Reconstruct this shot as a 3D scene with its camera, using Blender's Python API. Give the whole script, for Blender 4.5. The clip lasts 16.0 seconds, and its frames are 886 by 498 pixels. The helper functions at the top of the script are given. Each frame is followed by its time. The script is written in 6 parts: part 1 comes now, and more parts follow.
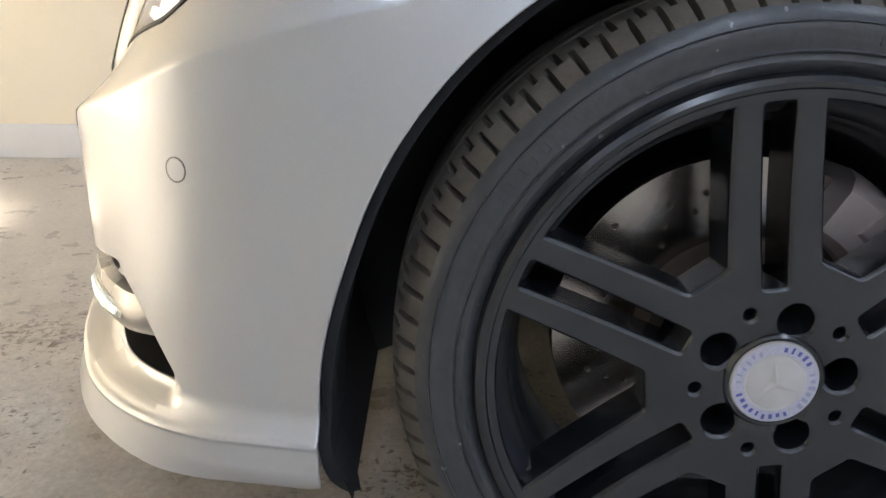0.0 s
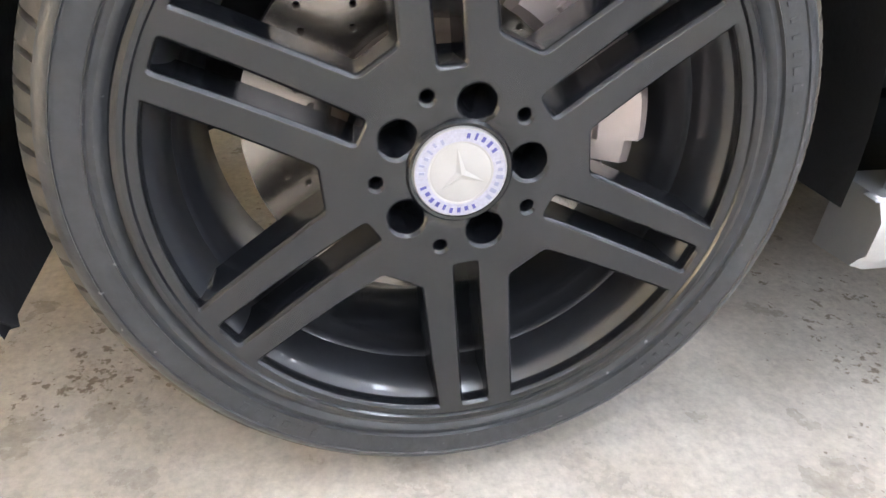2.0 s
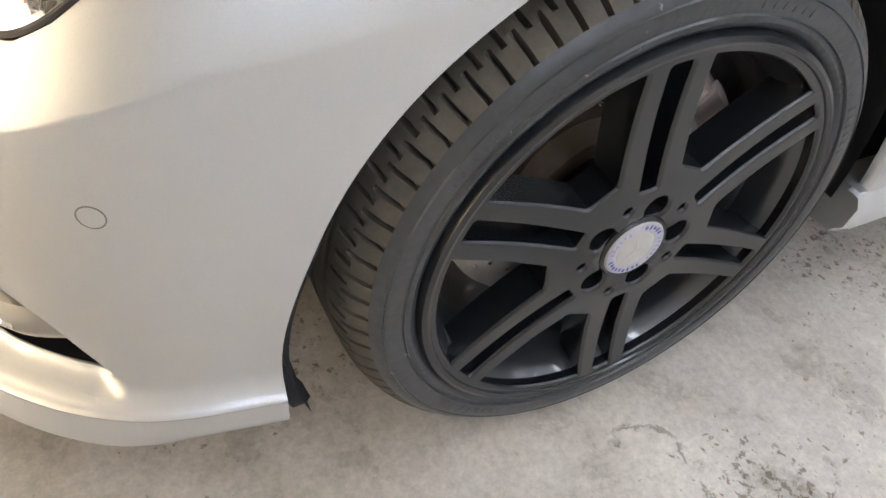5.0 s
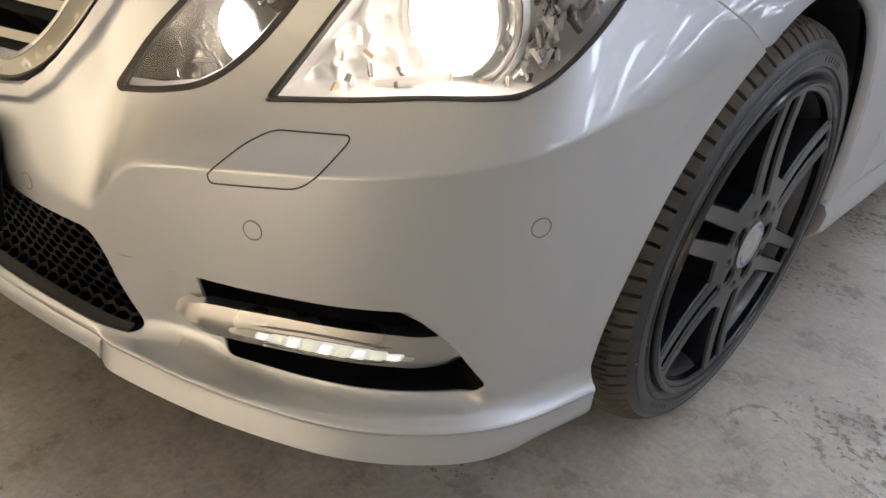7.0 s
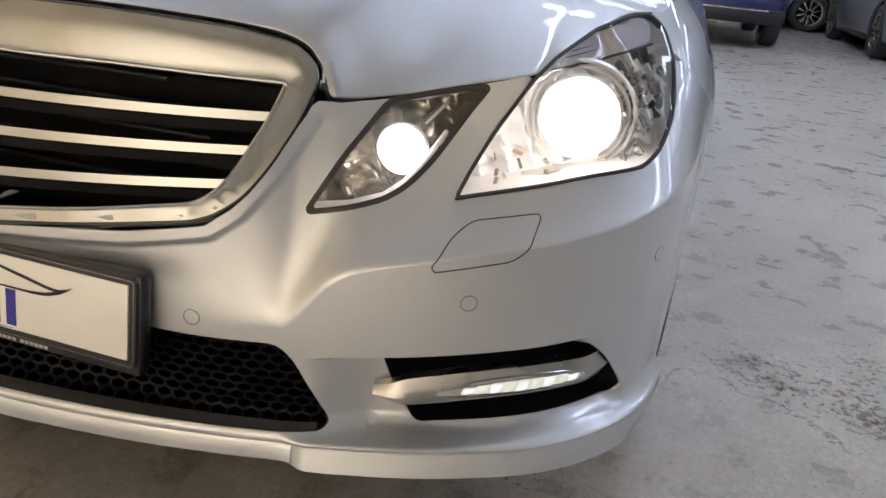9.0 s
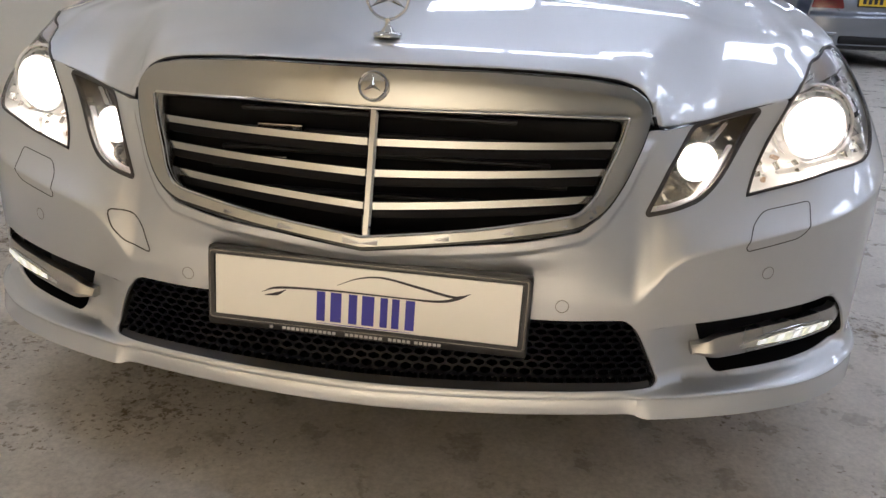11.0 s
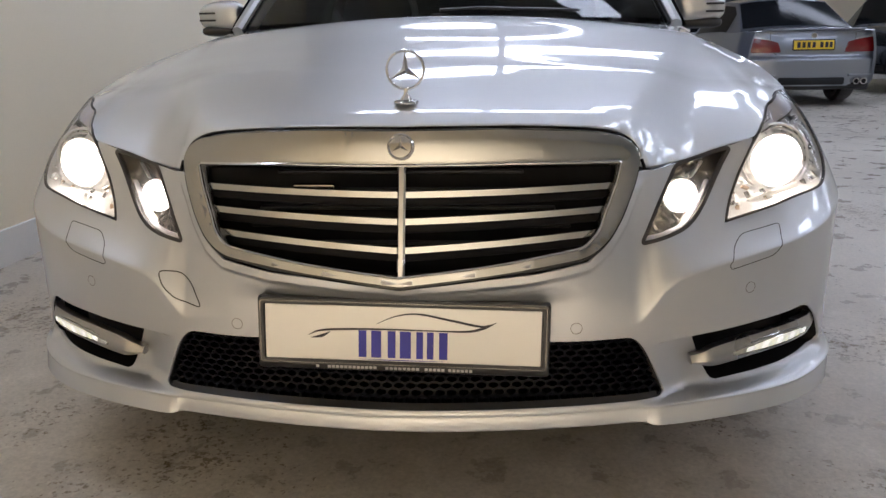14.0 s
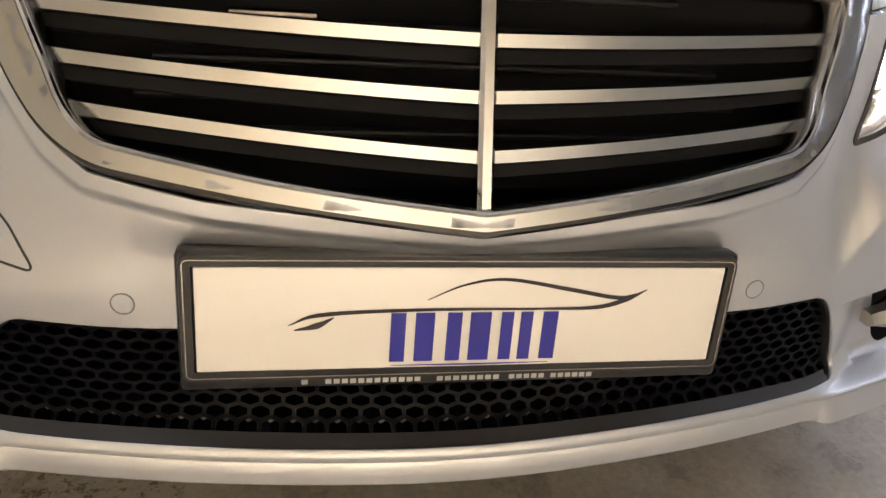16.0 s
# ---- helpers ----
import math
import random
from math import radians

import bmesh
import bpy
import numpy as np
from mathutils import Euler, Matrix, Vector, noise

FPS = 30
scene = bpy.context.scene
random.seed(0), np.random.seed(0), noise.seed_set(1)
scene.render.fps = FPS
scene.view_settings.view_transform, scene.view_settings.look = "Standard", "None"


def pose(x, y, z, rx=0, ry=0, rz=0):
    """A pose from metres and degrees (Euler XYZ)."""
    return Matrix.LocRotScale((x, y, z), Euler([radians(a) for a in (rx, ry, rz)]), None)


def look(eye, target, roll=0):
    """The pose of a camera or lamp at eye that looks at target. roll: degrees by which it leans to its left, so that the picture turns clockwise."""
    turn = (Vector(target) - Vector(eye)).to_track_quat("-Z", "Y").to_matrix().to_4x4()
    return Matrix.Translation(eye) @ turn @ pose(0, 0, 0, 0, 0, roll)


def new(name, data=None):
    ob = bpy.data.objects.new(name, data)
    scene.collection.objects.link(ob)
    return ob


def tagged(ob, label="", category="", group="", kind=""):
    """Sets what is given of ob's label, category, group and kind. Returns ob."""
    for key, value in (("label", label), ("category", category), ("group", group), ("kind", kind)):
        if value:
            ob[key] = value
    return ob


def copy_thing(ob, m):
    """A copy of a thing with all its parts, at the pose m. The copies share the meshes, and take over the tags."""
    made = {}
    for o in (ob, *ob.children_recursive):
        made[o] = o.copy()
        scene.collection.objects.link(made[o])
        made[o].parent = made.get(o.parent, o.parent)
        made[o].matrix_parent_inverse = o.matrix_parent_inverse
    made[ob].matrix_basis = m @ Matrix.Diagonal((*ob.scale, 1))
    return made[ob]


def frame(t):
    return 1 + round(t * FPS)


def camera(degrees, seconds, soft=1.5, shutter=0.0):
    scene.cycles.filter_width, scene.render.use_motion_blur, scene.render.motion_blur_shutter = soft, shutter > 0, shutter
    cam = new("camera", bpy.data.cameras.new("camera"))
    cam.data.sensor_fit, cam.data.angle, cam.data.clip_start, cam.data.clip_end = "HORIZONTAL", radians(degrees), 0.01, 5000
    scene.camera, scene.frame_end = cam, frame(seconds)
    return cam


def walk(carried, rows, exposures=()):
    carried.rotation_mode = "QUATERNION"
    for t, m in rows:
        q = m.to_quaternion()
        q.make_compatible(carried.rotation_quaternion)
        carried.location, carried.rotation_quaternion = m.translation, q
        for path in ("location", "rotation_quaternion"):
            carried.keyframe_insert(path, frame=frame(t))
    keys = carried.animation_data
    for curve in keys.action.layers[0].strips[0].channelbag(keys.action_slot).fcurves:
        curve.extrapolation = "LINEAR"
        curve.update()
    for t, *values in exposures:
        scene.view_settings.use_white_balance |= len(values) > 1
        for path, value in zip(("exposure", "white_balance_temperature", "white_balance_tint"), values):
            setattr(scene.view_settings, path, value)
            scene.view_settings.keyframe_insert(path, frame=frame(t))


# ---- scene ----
cam = camera(62.28, 16.0)
PATH = [
    (0, (1.4709, 0.5361, 0.6067), (0.5150, 0.5507, 0.3135), 0.47),
    (0.5, (1.4557, 0.5422, 0.5455), (0.5281, 0.6179, 0.1796), 1.45),
    (1, (1.4690, 0.6198, 0.4761), (0.5441, 0.6900, 0.1026), 2.28),
    (1.5, (1.4402, 0.6718, 0.4837), (0.5614, 0.8369, 0.0359), 2.64),
    (2, (1.4284, 0.6958, 0.5413), (0.5737, 0.8918, 0.0606), 2.19),
    (2.5, (1.4293, 0.6946, 0.5814), (0.5789, 0.9085, 0.1007), 3.11),
    (3, (1.4427, 0.6767, 0.6189), (0.5982, 0.9016, 0.1330), 3.95),
    (5.5, (1.2639, 0.2364, 0.8836), (0.6984, 0.6281, 0.1578), 7.36),
    (6, (1.2417, 0.1086, 0.8672), (0.6326, 0.5500, 0.2083), 5.96),
    (6.5, (1.2191, -0.0913, 0.8521), (0.6131, 0.5060, 0.3268), 8.92),
    (7, (1.2004, -0.2208, 0.8154), (0.6429, 0.4430, 0.3169), 6.89),
    (7.5, (1.1095, -0.3285, 0.7819), (0.5692, 0.3781, 0.3250), 7.76),
    (8, (0.9762, -0.4079, 0.8079), (0.5352, 0.3731, 0.3657), 5.35),
    (8.5, (0.8883, -0.5351, 0.8265), (0.5367, 0.3053, 0.4141), 5.98),
    (9, (0.8124, -0.6571, 0.8507), (0.5819, 0.2383, 0.4699), 5.42),
    (9.5, (0.6587, -0.7693, 0.8749), (0.4412, 0.1231, 0.4794), 2.11),
    (10, (0.4786, -0.8433, 0.8668), (0.3248, 0.0646, 0.4769), 4.17),
    (12.5, (0.1945, -1.2511, 0.9018), (0.1006, -0.2912, 0.6377), 0.34),
    (13, (0.1909, -1.2518, 0.8790), (0.0960, -0.2889, 0.6263), 0.73),
    (13.5, (0.1867, -1.2438, 0.8749), (0.0955, -0.2805, 0.6226), 0.50),
    (14, (0.1797, -1.2083, 0.8963), (0.0998, -0.2487, 0.6264), -0.93),
    (14.5, (0.1339, -1.0964, 0.9157), (0.0754, -0.1471, 0.6068), -2.14),
    (15, (0.0544, -0.9272, 0.8858), (0.0294, -0.0061, 0.4974), 0.33),
    (15.5, (-0.0380, -0.7808, 0.8490), (-0.0056, 0.1221, 0.4205), 1.90),
    (16, (-0.1564, -0.5622, 0.7485), (0.0325, 0.3177, 0.3126), 4.73),
]
EXPOSURES = [(0, 0.20, 5550, 14), (0.5, 0.45, 5600, 17), (1.5, 1.4, 5850, 16), (3, 1.65, 6100, 15), (5.5, 0.30, 6000, 15), (7, -0.34, 5900, 16), (9, -0.40, 5600, 17), (10, -0.38, 5680, 17), (12.5, -0.46, 5700, 17), (14.5, -0.47, 5750, 18), (15, -0.48, 5800, 19), (16, 0.02, 5850, 19)]
walk(cam, [(t, look(eye, target, roll)) for t, eye, target, roll in PATH], EXPOSURES)

# ---------------------------------------------------------------- light
world = bpy.data.worlds.new("showroom_world")
scene.world = world
world.use_nodes = True
world.node_tree.nodes["Background"].inputs[0].default_value = (0.9, 0.93, 1.0, 1)
world.node_tree.nodes["Background"].inputs[1].default_value = 0.02
CEILING = 3.3          # height of the hall
PANEL_POWER = 14.5      # glow of the ceiling light diffusers
BULB_POWER = 16.0      # glow of the headlight bulbs
HOUSING_WATTS = 0.40    # light that each bulb throws about its housing
BEAM_WATTS = 1450.0      # each dipped beam


def beam(x, y, z, watts):
    """A dipped headlight beam, thrown forwards and a little down."""
    lamp = bpy.data.lights.new("headlight_beam", "SPOT")
    lamp.energy, lamp.color, lamp.spot_size, lamp.spot_blend, lamp.shadow_soft_size = watts, (1.0, 0.85, 0.62), radians(68), 1.0, 0.03
    ob = new("headlight_beam", lamp)
    ob.matrix_world = look((x, y, z), (x * 1.1, y - 3, z - 0.12))
    return ob


# ---------------------------------------------------------------- materials
def shader(name):
    m = bpy.data.materials.new(name)
    m.use_nodes = True
    t = m.node_tree
    return m, t, t.nodes["Principled BSDF"]


def add(t, kind, **sets):
    n = t.nodes.new(kind)
    for k, v in sets.items():
        n.inputs[k.replace("_", " ")].default_value = v
    return n


def surface(name, colour, rough=0.5, metal=0.0, coat=0.0, grain=60.0, vary=0.12, bump=0.0, stain=4.0, stain_amount=0.12, spec=0.5, specks=0.0):
    """A principled surface with grain and stains at two scales, in colour, roughness and relief."""
    m, t, b = shader(name)
    link = t.links.new
    co = add(t, "ShaderNodeTexCoord")
    fine = add(t, "ShaderNodeTexNoise", Scale=grain, Detail=4.0)
    wide = add(t, "ShaderNodeTexNoise", Scale=stain, Detail=3.0)
    link(co.outputs["Object"], fine.inputs["Vector"])
    link(co.outputs["Object"], wide.inputs["Vector"])
    def scaled(src, amount, base):
        n = t.nodes.new("ShaderNodeMath")
        n.operation = "MULTIPLY_ADD"
        link(src, n.inputs[0])
        n.inputs[1].default_value, n.inputs[2].default_value = amount, base - amount / 2
        return n.outputs[0]
    def product(a, c):
        n = t.nodes.new("ShaderNodeMath")
        n.operation = "MULTIPLY"
        link(a, n.inputs[0])
        link(c, n.inputs[1])
        return n.outputs[0]
    k = product(scaled(fine.outputs["Fac"], vary, 1.0), scaled(wide.outputs["Fac"], stain_amount * 2, 1.0))
    mix = t.nodes.new("ShaderNodeVectorMath")
    mix.operation = "SCALE"
    mix.inputs[0].default_value = colour
    link(k, mix.inputs["Scale"])
    last = mix.outputs[0]
    if specks:              # small pale scuffs, and glints painted into the colour
        dots = add(t, "ShaderNodeTexNoise", Scale=120.0, Detail=5.0)
        link(co.outputs["Object"], dots.inputs["Vector"])
        ramp = t.nodes.new("ShaderNodeMapRange")
        ramp.inputs[1].default_value, ramp.inputs[2].default_value, ramp.inputs[3].default_value, ramp.inputs[4].default_value = 0.69, 0.76, 0.0, specks
        link(dots.outputs["Fac"], ramp.inputs[0])
        over = t.nodes.new("ShaderNodeVectorMath")
        over.operation = "MULTIPLY_ADD"
        link(ramp.outputs[0], over.inputs[0])
        over.inputs[1].default_value = (1.0, 1.0, 1.0)
        link(last, over.inputs[2])
        last = over.outputs[0]
    link(last, b.inputs["Base Color"])
    link(scaled(wide.outputs["Fac"], rough * 0.3, rough), b.inputs["Roughness"])
    b.inputs["Metallic"].default_value = metal
    b.inputs["Coat Weight"].default_value = coat
    b.inputs["Coat Roughness"].default_value = 0.03
    b.inputs["Specular IOR Level"].default_value = spec
    if bump:
        n = add(t, "ShaderNodeBump", Strength=bump, Distance=0.002)
        link(fine.outputs["Fac"], n.inputs["Height"])
        link(n.outputs[0], b.inputs["Normal"])
    return m


def glass(name, tint=(1, 1, 1), rough=0.02, ior=1.45, haze=0.0):
    """A thin clear or tinted pane: transparent, with a Fresnel gloss."""
    m, t, b = shader(name)
    t.nodes.remove(b)
    f = add(t, "ShaderNodeFresnel", IOR=ior)
    clear = add(t, "ShaderNodeBsdfTransparent", Color=(*tint, 1))
    gloss = add(t, "ShaderNodeBsdfGlossy", Roughness=rough)
    mix = t.nodes.new("ShaderNodeMixShader")
    t.links.new(f.outputs[0], mix.inputs[0])
    t.links.new(clear.outputs[0], mix.inputs[1])
    t.links.new(gloss.outputs[0], mix.inputs[2])
    last = mix
    if haze:
        # uneven translucent layer imitates the milky glare of a lit lamp
        glare_veil = add(t, "ShaderNodeBsdfTranslucent", Color=(0.9, 0.88, 0.86, 1))
        glare_noise = add(t, "ShaderNodeTexNoise", Scale=30.0, Detail=4.0)
        co = add(t, "ShaderNodeTexCoord")
        t.links.new(co.outputs["Object"], glare_noise.inputs["Vector"])
        amount = t.nodes.new("ShaderNodeMath")
        amount.operation = "MULTIPLY"
        amount.inputs[1].default_value = 2 * haze
        t.links.new(glare_noise.outputs["Fac"], amount.inputs[0])
        last = t.nodes.new("ShaderNodeMixShader")
        t.links.new(amount.outputs[0], last.inputs[0])
        t.links.new(mix.outputs[0], last.inputs[1])
        t.links.new(glare_veil.outputs[0], last.inputs[2])
    t.links.new(last.outputs[0], t.nodes["Material Output"].inputs[0])
    return m


def glow(name, colour, power):
    m, t, b = shader(name)
    b.inputs["Base Color"].default_value = (*colour, 1)
    b.inputs["Emission Color"].default_value = (*colour, 1)
    b.inputs["Emission Strength"].default_value = power
    return m


def car_paint(name, colour, metal=0.75, rough=0.34):
    """Metallic paint under clear lacquer, with fine flakes."""
    m = surface(name, colour, rough, metal, 1.0, grain=900.0, vary=0.16, stain=3.0, stain_amount=0.03)
    return m


def concrete(name):
    """Worn, partly polished grey concrete with dark scuffs, pits and fine cracks."""
    m, t, b = shader(name)
    link = t.links.new
    co = add(t, "ShaderNodeTexCoord")
    big = add(t, "ShaderNodeTexNoise", Scale=0.9, Detail=5.0, Roughness=0.6)
    mid = add(t, "ShaderNodeTexNoise", Scale=7.0, Detail=6.0, Roughness=0.65)
    fine = add(t, "ShaderNodeTexNoise", Scale=90.0, Detail=4.0, Roughness=0.7)
    spots = add(t, "ShaderNodeTexNoise", Scale=26.0, Detail=5.0, Roughness=0.75)
    cells = t.nodes.new("ShaderNodeTexVoronoi")
    cells.feature = "DISTANCE_TO_EDGE"
    cells.inputs["Scale"].default_value = 0.8
    warp = t.nodes.new("ShaderNodeVectorMath")
    warp.operation = "MULTIPLY_ADD"
    link(mid.outputs["Color"], warp.inputs[0])
    warp.inputs[1].default_value = (0.35, 0.35, 0.0)
    link(co.outputs["Object"], warp.inputs[2])
    link(warp.outputs[0], cells.inputs["Vector"])
    for n in (big, mid, fine, spots):
        link(co.outputs["Object"], n.inputs["Vector"])
    base = t.nodes.new("ShaderNodeValToRGB")
    base.color_ramp.elements[0].position, base.color_ramp.elements[0].color = 0.34, (0.40, 0.358, 0.30, 1)
    base.color_ramp.elements[1].position, base.color_ramp.elements[1].color = 0.68, (0.66, 0.615, 0.545, 1)
    blend = t.nodes.new("ShaderNodeMath")
    blend.operation = "MULTIPLY_ADD"
    link(mid.outputs["Fac"], blend.inputs[0])
    blend.inputs[1].default_value = 0.6
    half = t.nodes.new("ShaderNodeMath")
    half.operation = "MULTIPLY"
    half.inputs[1].default_value = 0.42
    link(big.outputs["Fac"], half.inputs[0])
    link(half.outputs[0], blend.inputs[2])
    link(blend.outputs[0], base.inputs[0])
    dark = t.nodes.new("ShaderNodeValToRGB")       # small dark scuffs
    dark.color_ramp.elements[0].position, dark.color_ramp.elements[0].color = 0.61, (1, 1, 1, 1)
    dark.color_ramp.elements[1].position, dark.color_ramp.elements[1].color = 0.80, (0.55, 0.51, 0.46, 1)
    region = add(t, "ShaderNodeTexNoise", Scale=1.6, Detail=3.0, Roughness=0.55)
    link(co.outputs["Object"], region.inputs["Vector"])

    def clustered(node, amount):
        """A noise raised in some stretches of the floor and lowered in others."""
        n = t.nodes.new("ShaderNodeMath")
        n.operation = "MULTIPLY_ADD"
        n.inputs[1].default_value = amount
        link(region.outputs["Fac"], n.inputs[0])
        low = t.nodes.new("ShaderNodeMath")
        low.operation = "SUBTRACT"
        low.inputs[1].default_value = 0.53 * amount
        link(node.outputs["Fac"], low.inputs[0])
        link(low.outputs[0], n.inputs[2])
        return n.outputs[0]

    link(clustered(spots, 0.7), dark.inputs[0])
    patch = add(t, "ShaderNodeTexNoise", Scale=5.0, Detail=7.0, Roughness=0.8)
    pits = add(t, "ShaderNodeTexNoise", Scale=75.0, Detail=3.0, Roughness=0.6)
    link(co.outputs["Object"], patch.inputs["Vector"])
    link(co.outputs["Object"], pits.inputs["Vector"])
    stains = t.nodes.new("ShaderNodeValToRGB")
    stains.color_ramp.elements[0].position, stains.color_ramp.elements[0].color = 0.64, (1, 1, 1, 1)
    stains.color_ramp.elements[1].position, stains.color_ramp.elements[1].color = 0.80, (0.66, 0.63, 0.59, 1)
    link(clustered(patch, 0.8), stains.inputs[0])
    holes = t.nodes.new("ShaderNodeValToRGB")
    holes.color_ramp.elements[0].position, holes.color_ramp.elements[0].color = 0.64, (1, 1, 1, 1)
    holes.color_ramp.elements[1].position, holes.color_ramp.elements[1].color = 0.71, (0.44, 0.39, 0.33, 1)
    link(clustered(pits, 1.0), holes.inputs[0])
    crack = t.nodes.new("ShaderNodeValToRGB")
    crack.color_ramp.elements[0].position, crack.color_ramp.elements[0].color = 0.0, (0.45, 0.42, 0.38, 1)
    crack.color_ramp.elements[1].position, crack.color_ramp.elements[1].color = 0.006, (1, 1, 1, 1)
    rare = t.nodes.new("ShaderNodeMapRange")        # cracks only here and there
    link(big.outputs["Fac"], rare.inputs[0])
    rare.inputs[1].default_value, rare.inputs[2].default_value, rare.inputs[3].default_value, rare.inputs[4].default_value = 0.52, 0.60, 0.05, 0.0
    wide = t.nodes.new("ShaderNodeMath")
    wide.operation = "ADD"
    link(cells.outputs["Distance"], wide.inputs[0])
    link(rare.outputs[0], wide.inputs[1])
    link(wide.outputs[0], crack.inputs[0])
    grain = t.nodes.new("ShaderNodeValToRGB")
    grain.color_ramp.elements[0].position, grain.color_ramp.elements[0].color = 0.3, (0.78, 0.78, 0.78, 1)
    grain.color_ramp.elements[1].position, grain.color_ramp.elements[1].color = 0.7, (1.1, 1.1, 1.1, 1)
    link(fine.outputs["Fac"], grain.inputs[0])
    last = base.outputs[0]
    for other in (dark, stains, holes, crack, grain):
        n = t.nodes.new("ShaderNodeVectorMath")
        n.operation = "MULTIPLY"
        link(last, n.inputs[0])
        link(other.outputs[0], n.inputs[1])
        last = n.outputs[0]
    link(last, b.inputs["Base Color"])
    r = t.nodes.new("ShaderNodeMapRange")
    link(mid.outputs["Fac"], r.inputs[0])
    r.inputs[1].default_value, r.inputs[2].default_value, r.inputs[3].default_value, r.inputs[4].default_value = 0.35, 0.65, 0.20, 0.55
    link(r.outputs[0], b.inputs["Roughness"])
    bump = add(t, "ShaderNodeBump", Strength=0.25, Distance=0.003)
    link(fine.outputs["Fac"], bump.inputs["Height"])
    link(bump.outputs[0], b.inputs["Normal"])
    return m


SILVER = car_paint("silver_metallic_paint", (0.585, 0.60, 0.62), 0.9, 0.45)
CHROME = surface("bright_chrome", (0.55, 0.552, 0.55), 0.08, 1.0, grain=40, vary=0.03, stain_amount=0.03)
SATIN = surface("satin_silver_trim", (0.385, 0.388, 0.385), 0.17, 1.0, grain=80, vary=0.05, stain_amount=0.05)
BLACK_TRIM = surface("black_plastic_trim", (0.018, 0.018, 0.019), 0.42, grain=300, vary=0.2, bump=0.15)
GLOSS_BLACK = surface("glossy_black_plastic", (0.010, 0.010, 0.011), 0.12, grain=100, vary=0.1)
SILL = surface("grey_plastic_sill", (0.018, 0.017, 0.017), 0.5, grain=200, vary=0.15)
GRID_BLACK = surface("black_grid_plastic", (0.0022, 0.0024, 0.0034), 0.35, grain=200, vary=0.2, spec=0.10)
LAMP_DARK = surface("dark_lamp_plastic", (0.13, 0.12, 0.11), 0.3, 0.4, grain=60, vary=0.2)
LILAC = surface("lilac_grey_lamp_plastic", (0.88, 0.86, 0.93), 0.3, 0.15, grain=70, vary=0.15)
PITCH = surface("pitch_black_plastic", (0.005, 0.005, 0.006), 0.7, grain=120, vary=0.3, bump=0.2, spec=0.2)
LINER = surface("wheel_arch_liner", (0.008, 0.008, 0.0095), 0.75, grain=120, vary=0.3, bump=0.4)
SENSOR_LINE = surface("sensor_joint_grey", (0.20, 0.19, 0.175), 0.5, grain=150, vary=0.15)
SEAL = surface("dark_rubber_seal", (0.035, 0.030, 0.027), 0.5, grain=150, vary=0.15)
RUBBER = surface("tyre_rubber", (0.043, 0.0445, 0.047), 0.33, grain=90, vary=0.7, bump=0.35, stain=14, stain_amount=0.35, specks=0.22)
DUSTY = surface("dusty_tread_rubber", (0.105, 0.091, 0.070), 0.85, grain=110, vary=0.5, bump=0.5, stain=18, stain_amount=0.35)
RIM = surface("satin_black_alloy", (0.0125, 0.0135, 0.0160), 0.23, 0.1, grain=260, vary=0.1, bump=0.02, stain=9, stain_amount=0.10, spec=0.78)
RIM_IN = surface("black_rim_barrel", (0.020, 0.0215, 0.025), 0.34, 0.0, 0.5, spec=0.9, grain=90, vary=0.3, stain=12, stain_amount=0.3)
STEEL = surface("worn_brake_steel", (0.34, 0.315, 0.29), 0.24, 1.0, grain=45, vary=0.35, bump=0.1, stain=16, stain_amount=0.3)
RUST = surface("rusty_hub_steel", (0.20, 0.15, 0.11), 0.7, 0.4, grain=70, vary=0.4, bump=0.3, stain=20, stain_amount=0.3)
CALIPER = surface("grey_painted_caliper", (0.58, 0.50, 0.46), 0.35, 0.4, grain=80, vary=0.12)
CAP = surface("pale_hub_cap", (0.52, 0.51, 0.49), 0.3, 0.25, grain=60, vary=0.12, stain=40, stain_amount=0.1)
CAP_INK = surface("blue_cap_print", (0.10, 0.10, 0.34), 0.4, grain=60)
CAP_PALE = surface("pale_blue_cap_print", (0.32, 0.33, 0.47), 0.4, grain=60)
BLADE = surface("brushed_silver_blade", (0.44, 0.43, 0.41), 0.28, 1.0, grain=120, vary=0.08, stain_amount=0.08)
CAP_GREY = surface("grey_cap_ring", (0.48, 0.48, 0.56), 0.35, 0.3, grain=300, vary=0.5)
REFLECTOR = surface("headlight_reflector", (0.88, 0.87, 0.86), 0.30, 0.35, grain=25, vary=0.05, stain_amount=0.04)
LAMP_BACK = surface("smoked_lamp_chrome", (0.44, 0.41, 0.35), 0.22, 0.8, grain=30, vary=0.15, stain=18, stain_amount=0.25)
LAMP_GREY = surface("headlight_bezel_grey", (0.30, 0.285, 0.265), 0.25, 0.8, grain=60, vary=0.1)
AMBER = surface("amber_indicator", (0.62, 0.46, 0.32), 0.25, grain=60)
LENS = glass("clear_lens", (0.97, 0.97, 0.96), haze=0.05)
SCREEN = glass("tinted_windscreen", (0.50, 0.55, 0.53), 0.01, 1.3)
DARK_GLASS = surface("dark_car_glass", (0.007, 0.008, 0.010), 0.10, grain=10, vary=0.05, spec=0.03)
BULB = glow("headlight_bulb", (1.0, 0.90, 0.72), BULB_POWER)
LED = glow("daytime_led", (1.0, 0.98, 0.90), 0.85)
LED_TRAY = surface("led_light_tray", (0.62, 0.62, 0.55), 0.12, 0.7, coat=1.0, grain=70, vary=0.25)
LED_HALO = glow("led_halo", (0.80, 0.81, 0.72), 0.42)
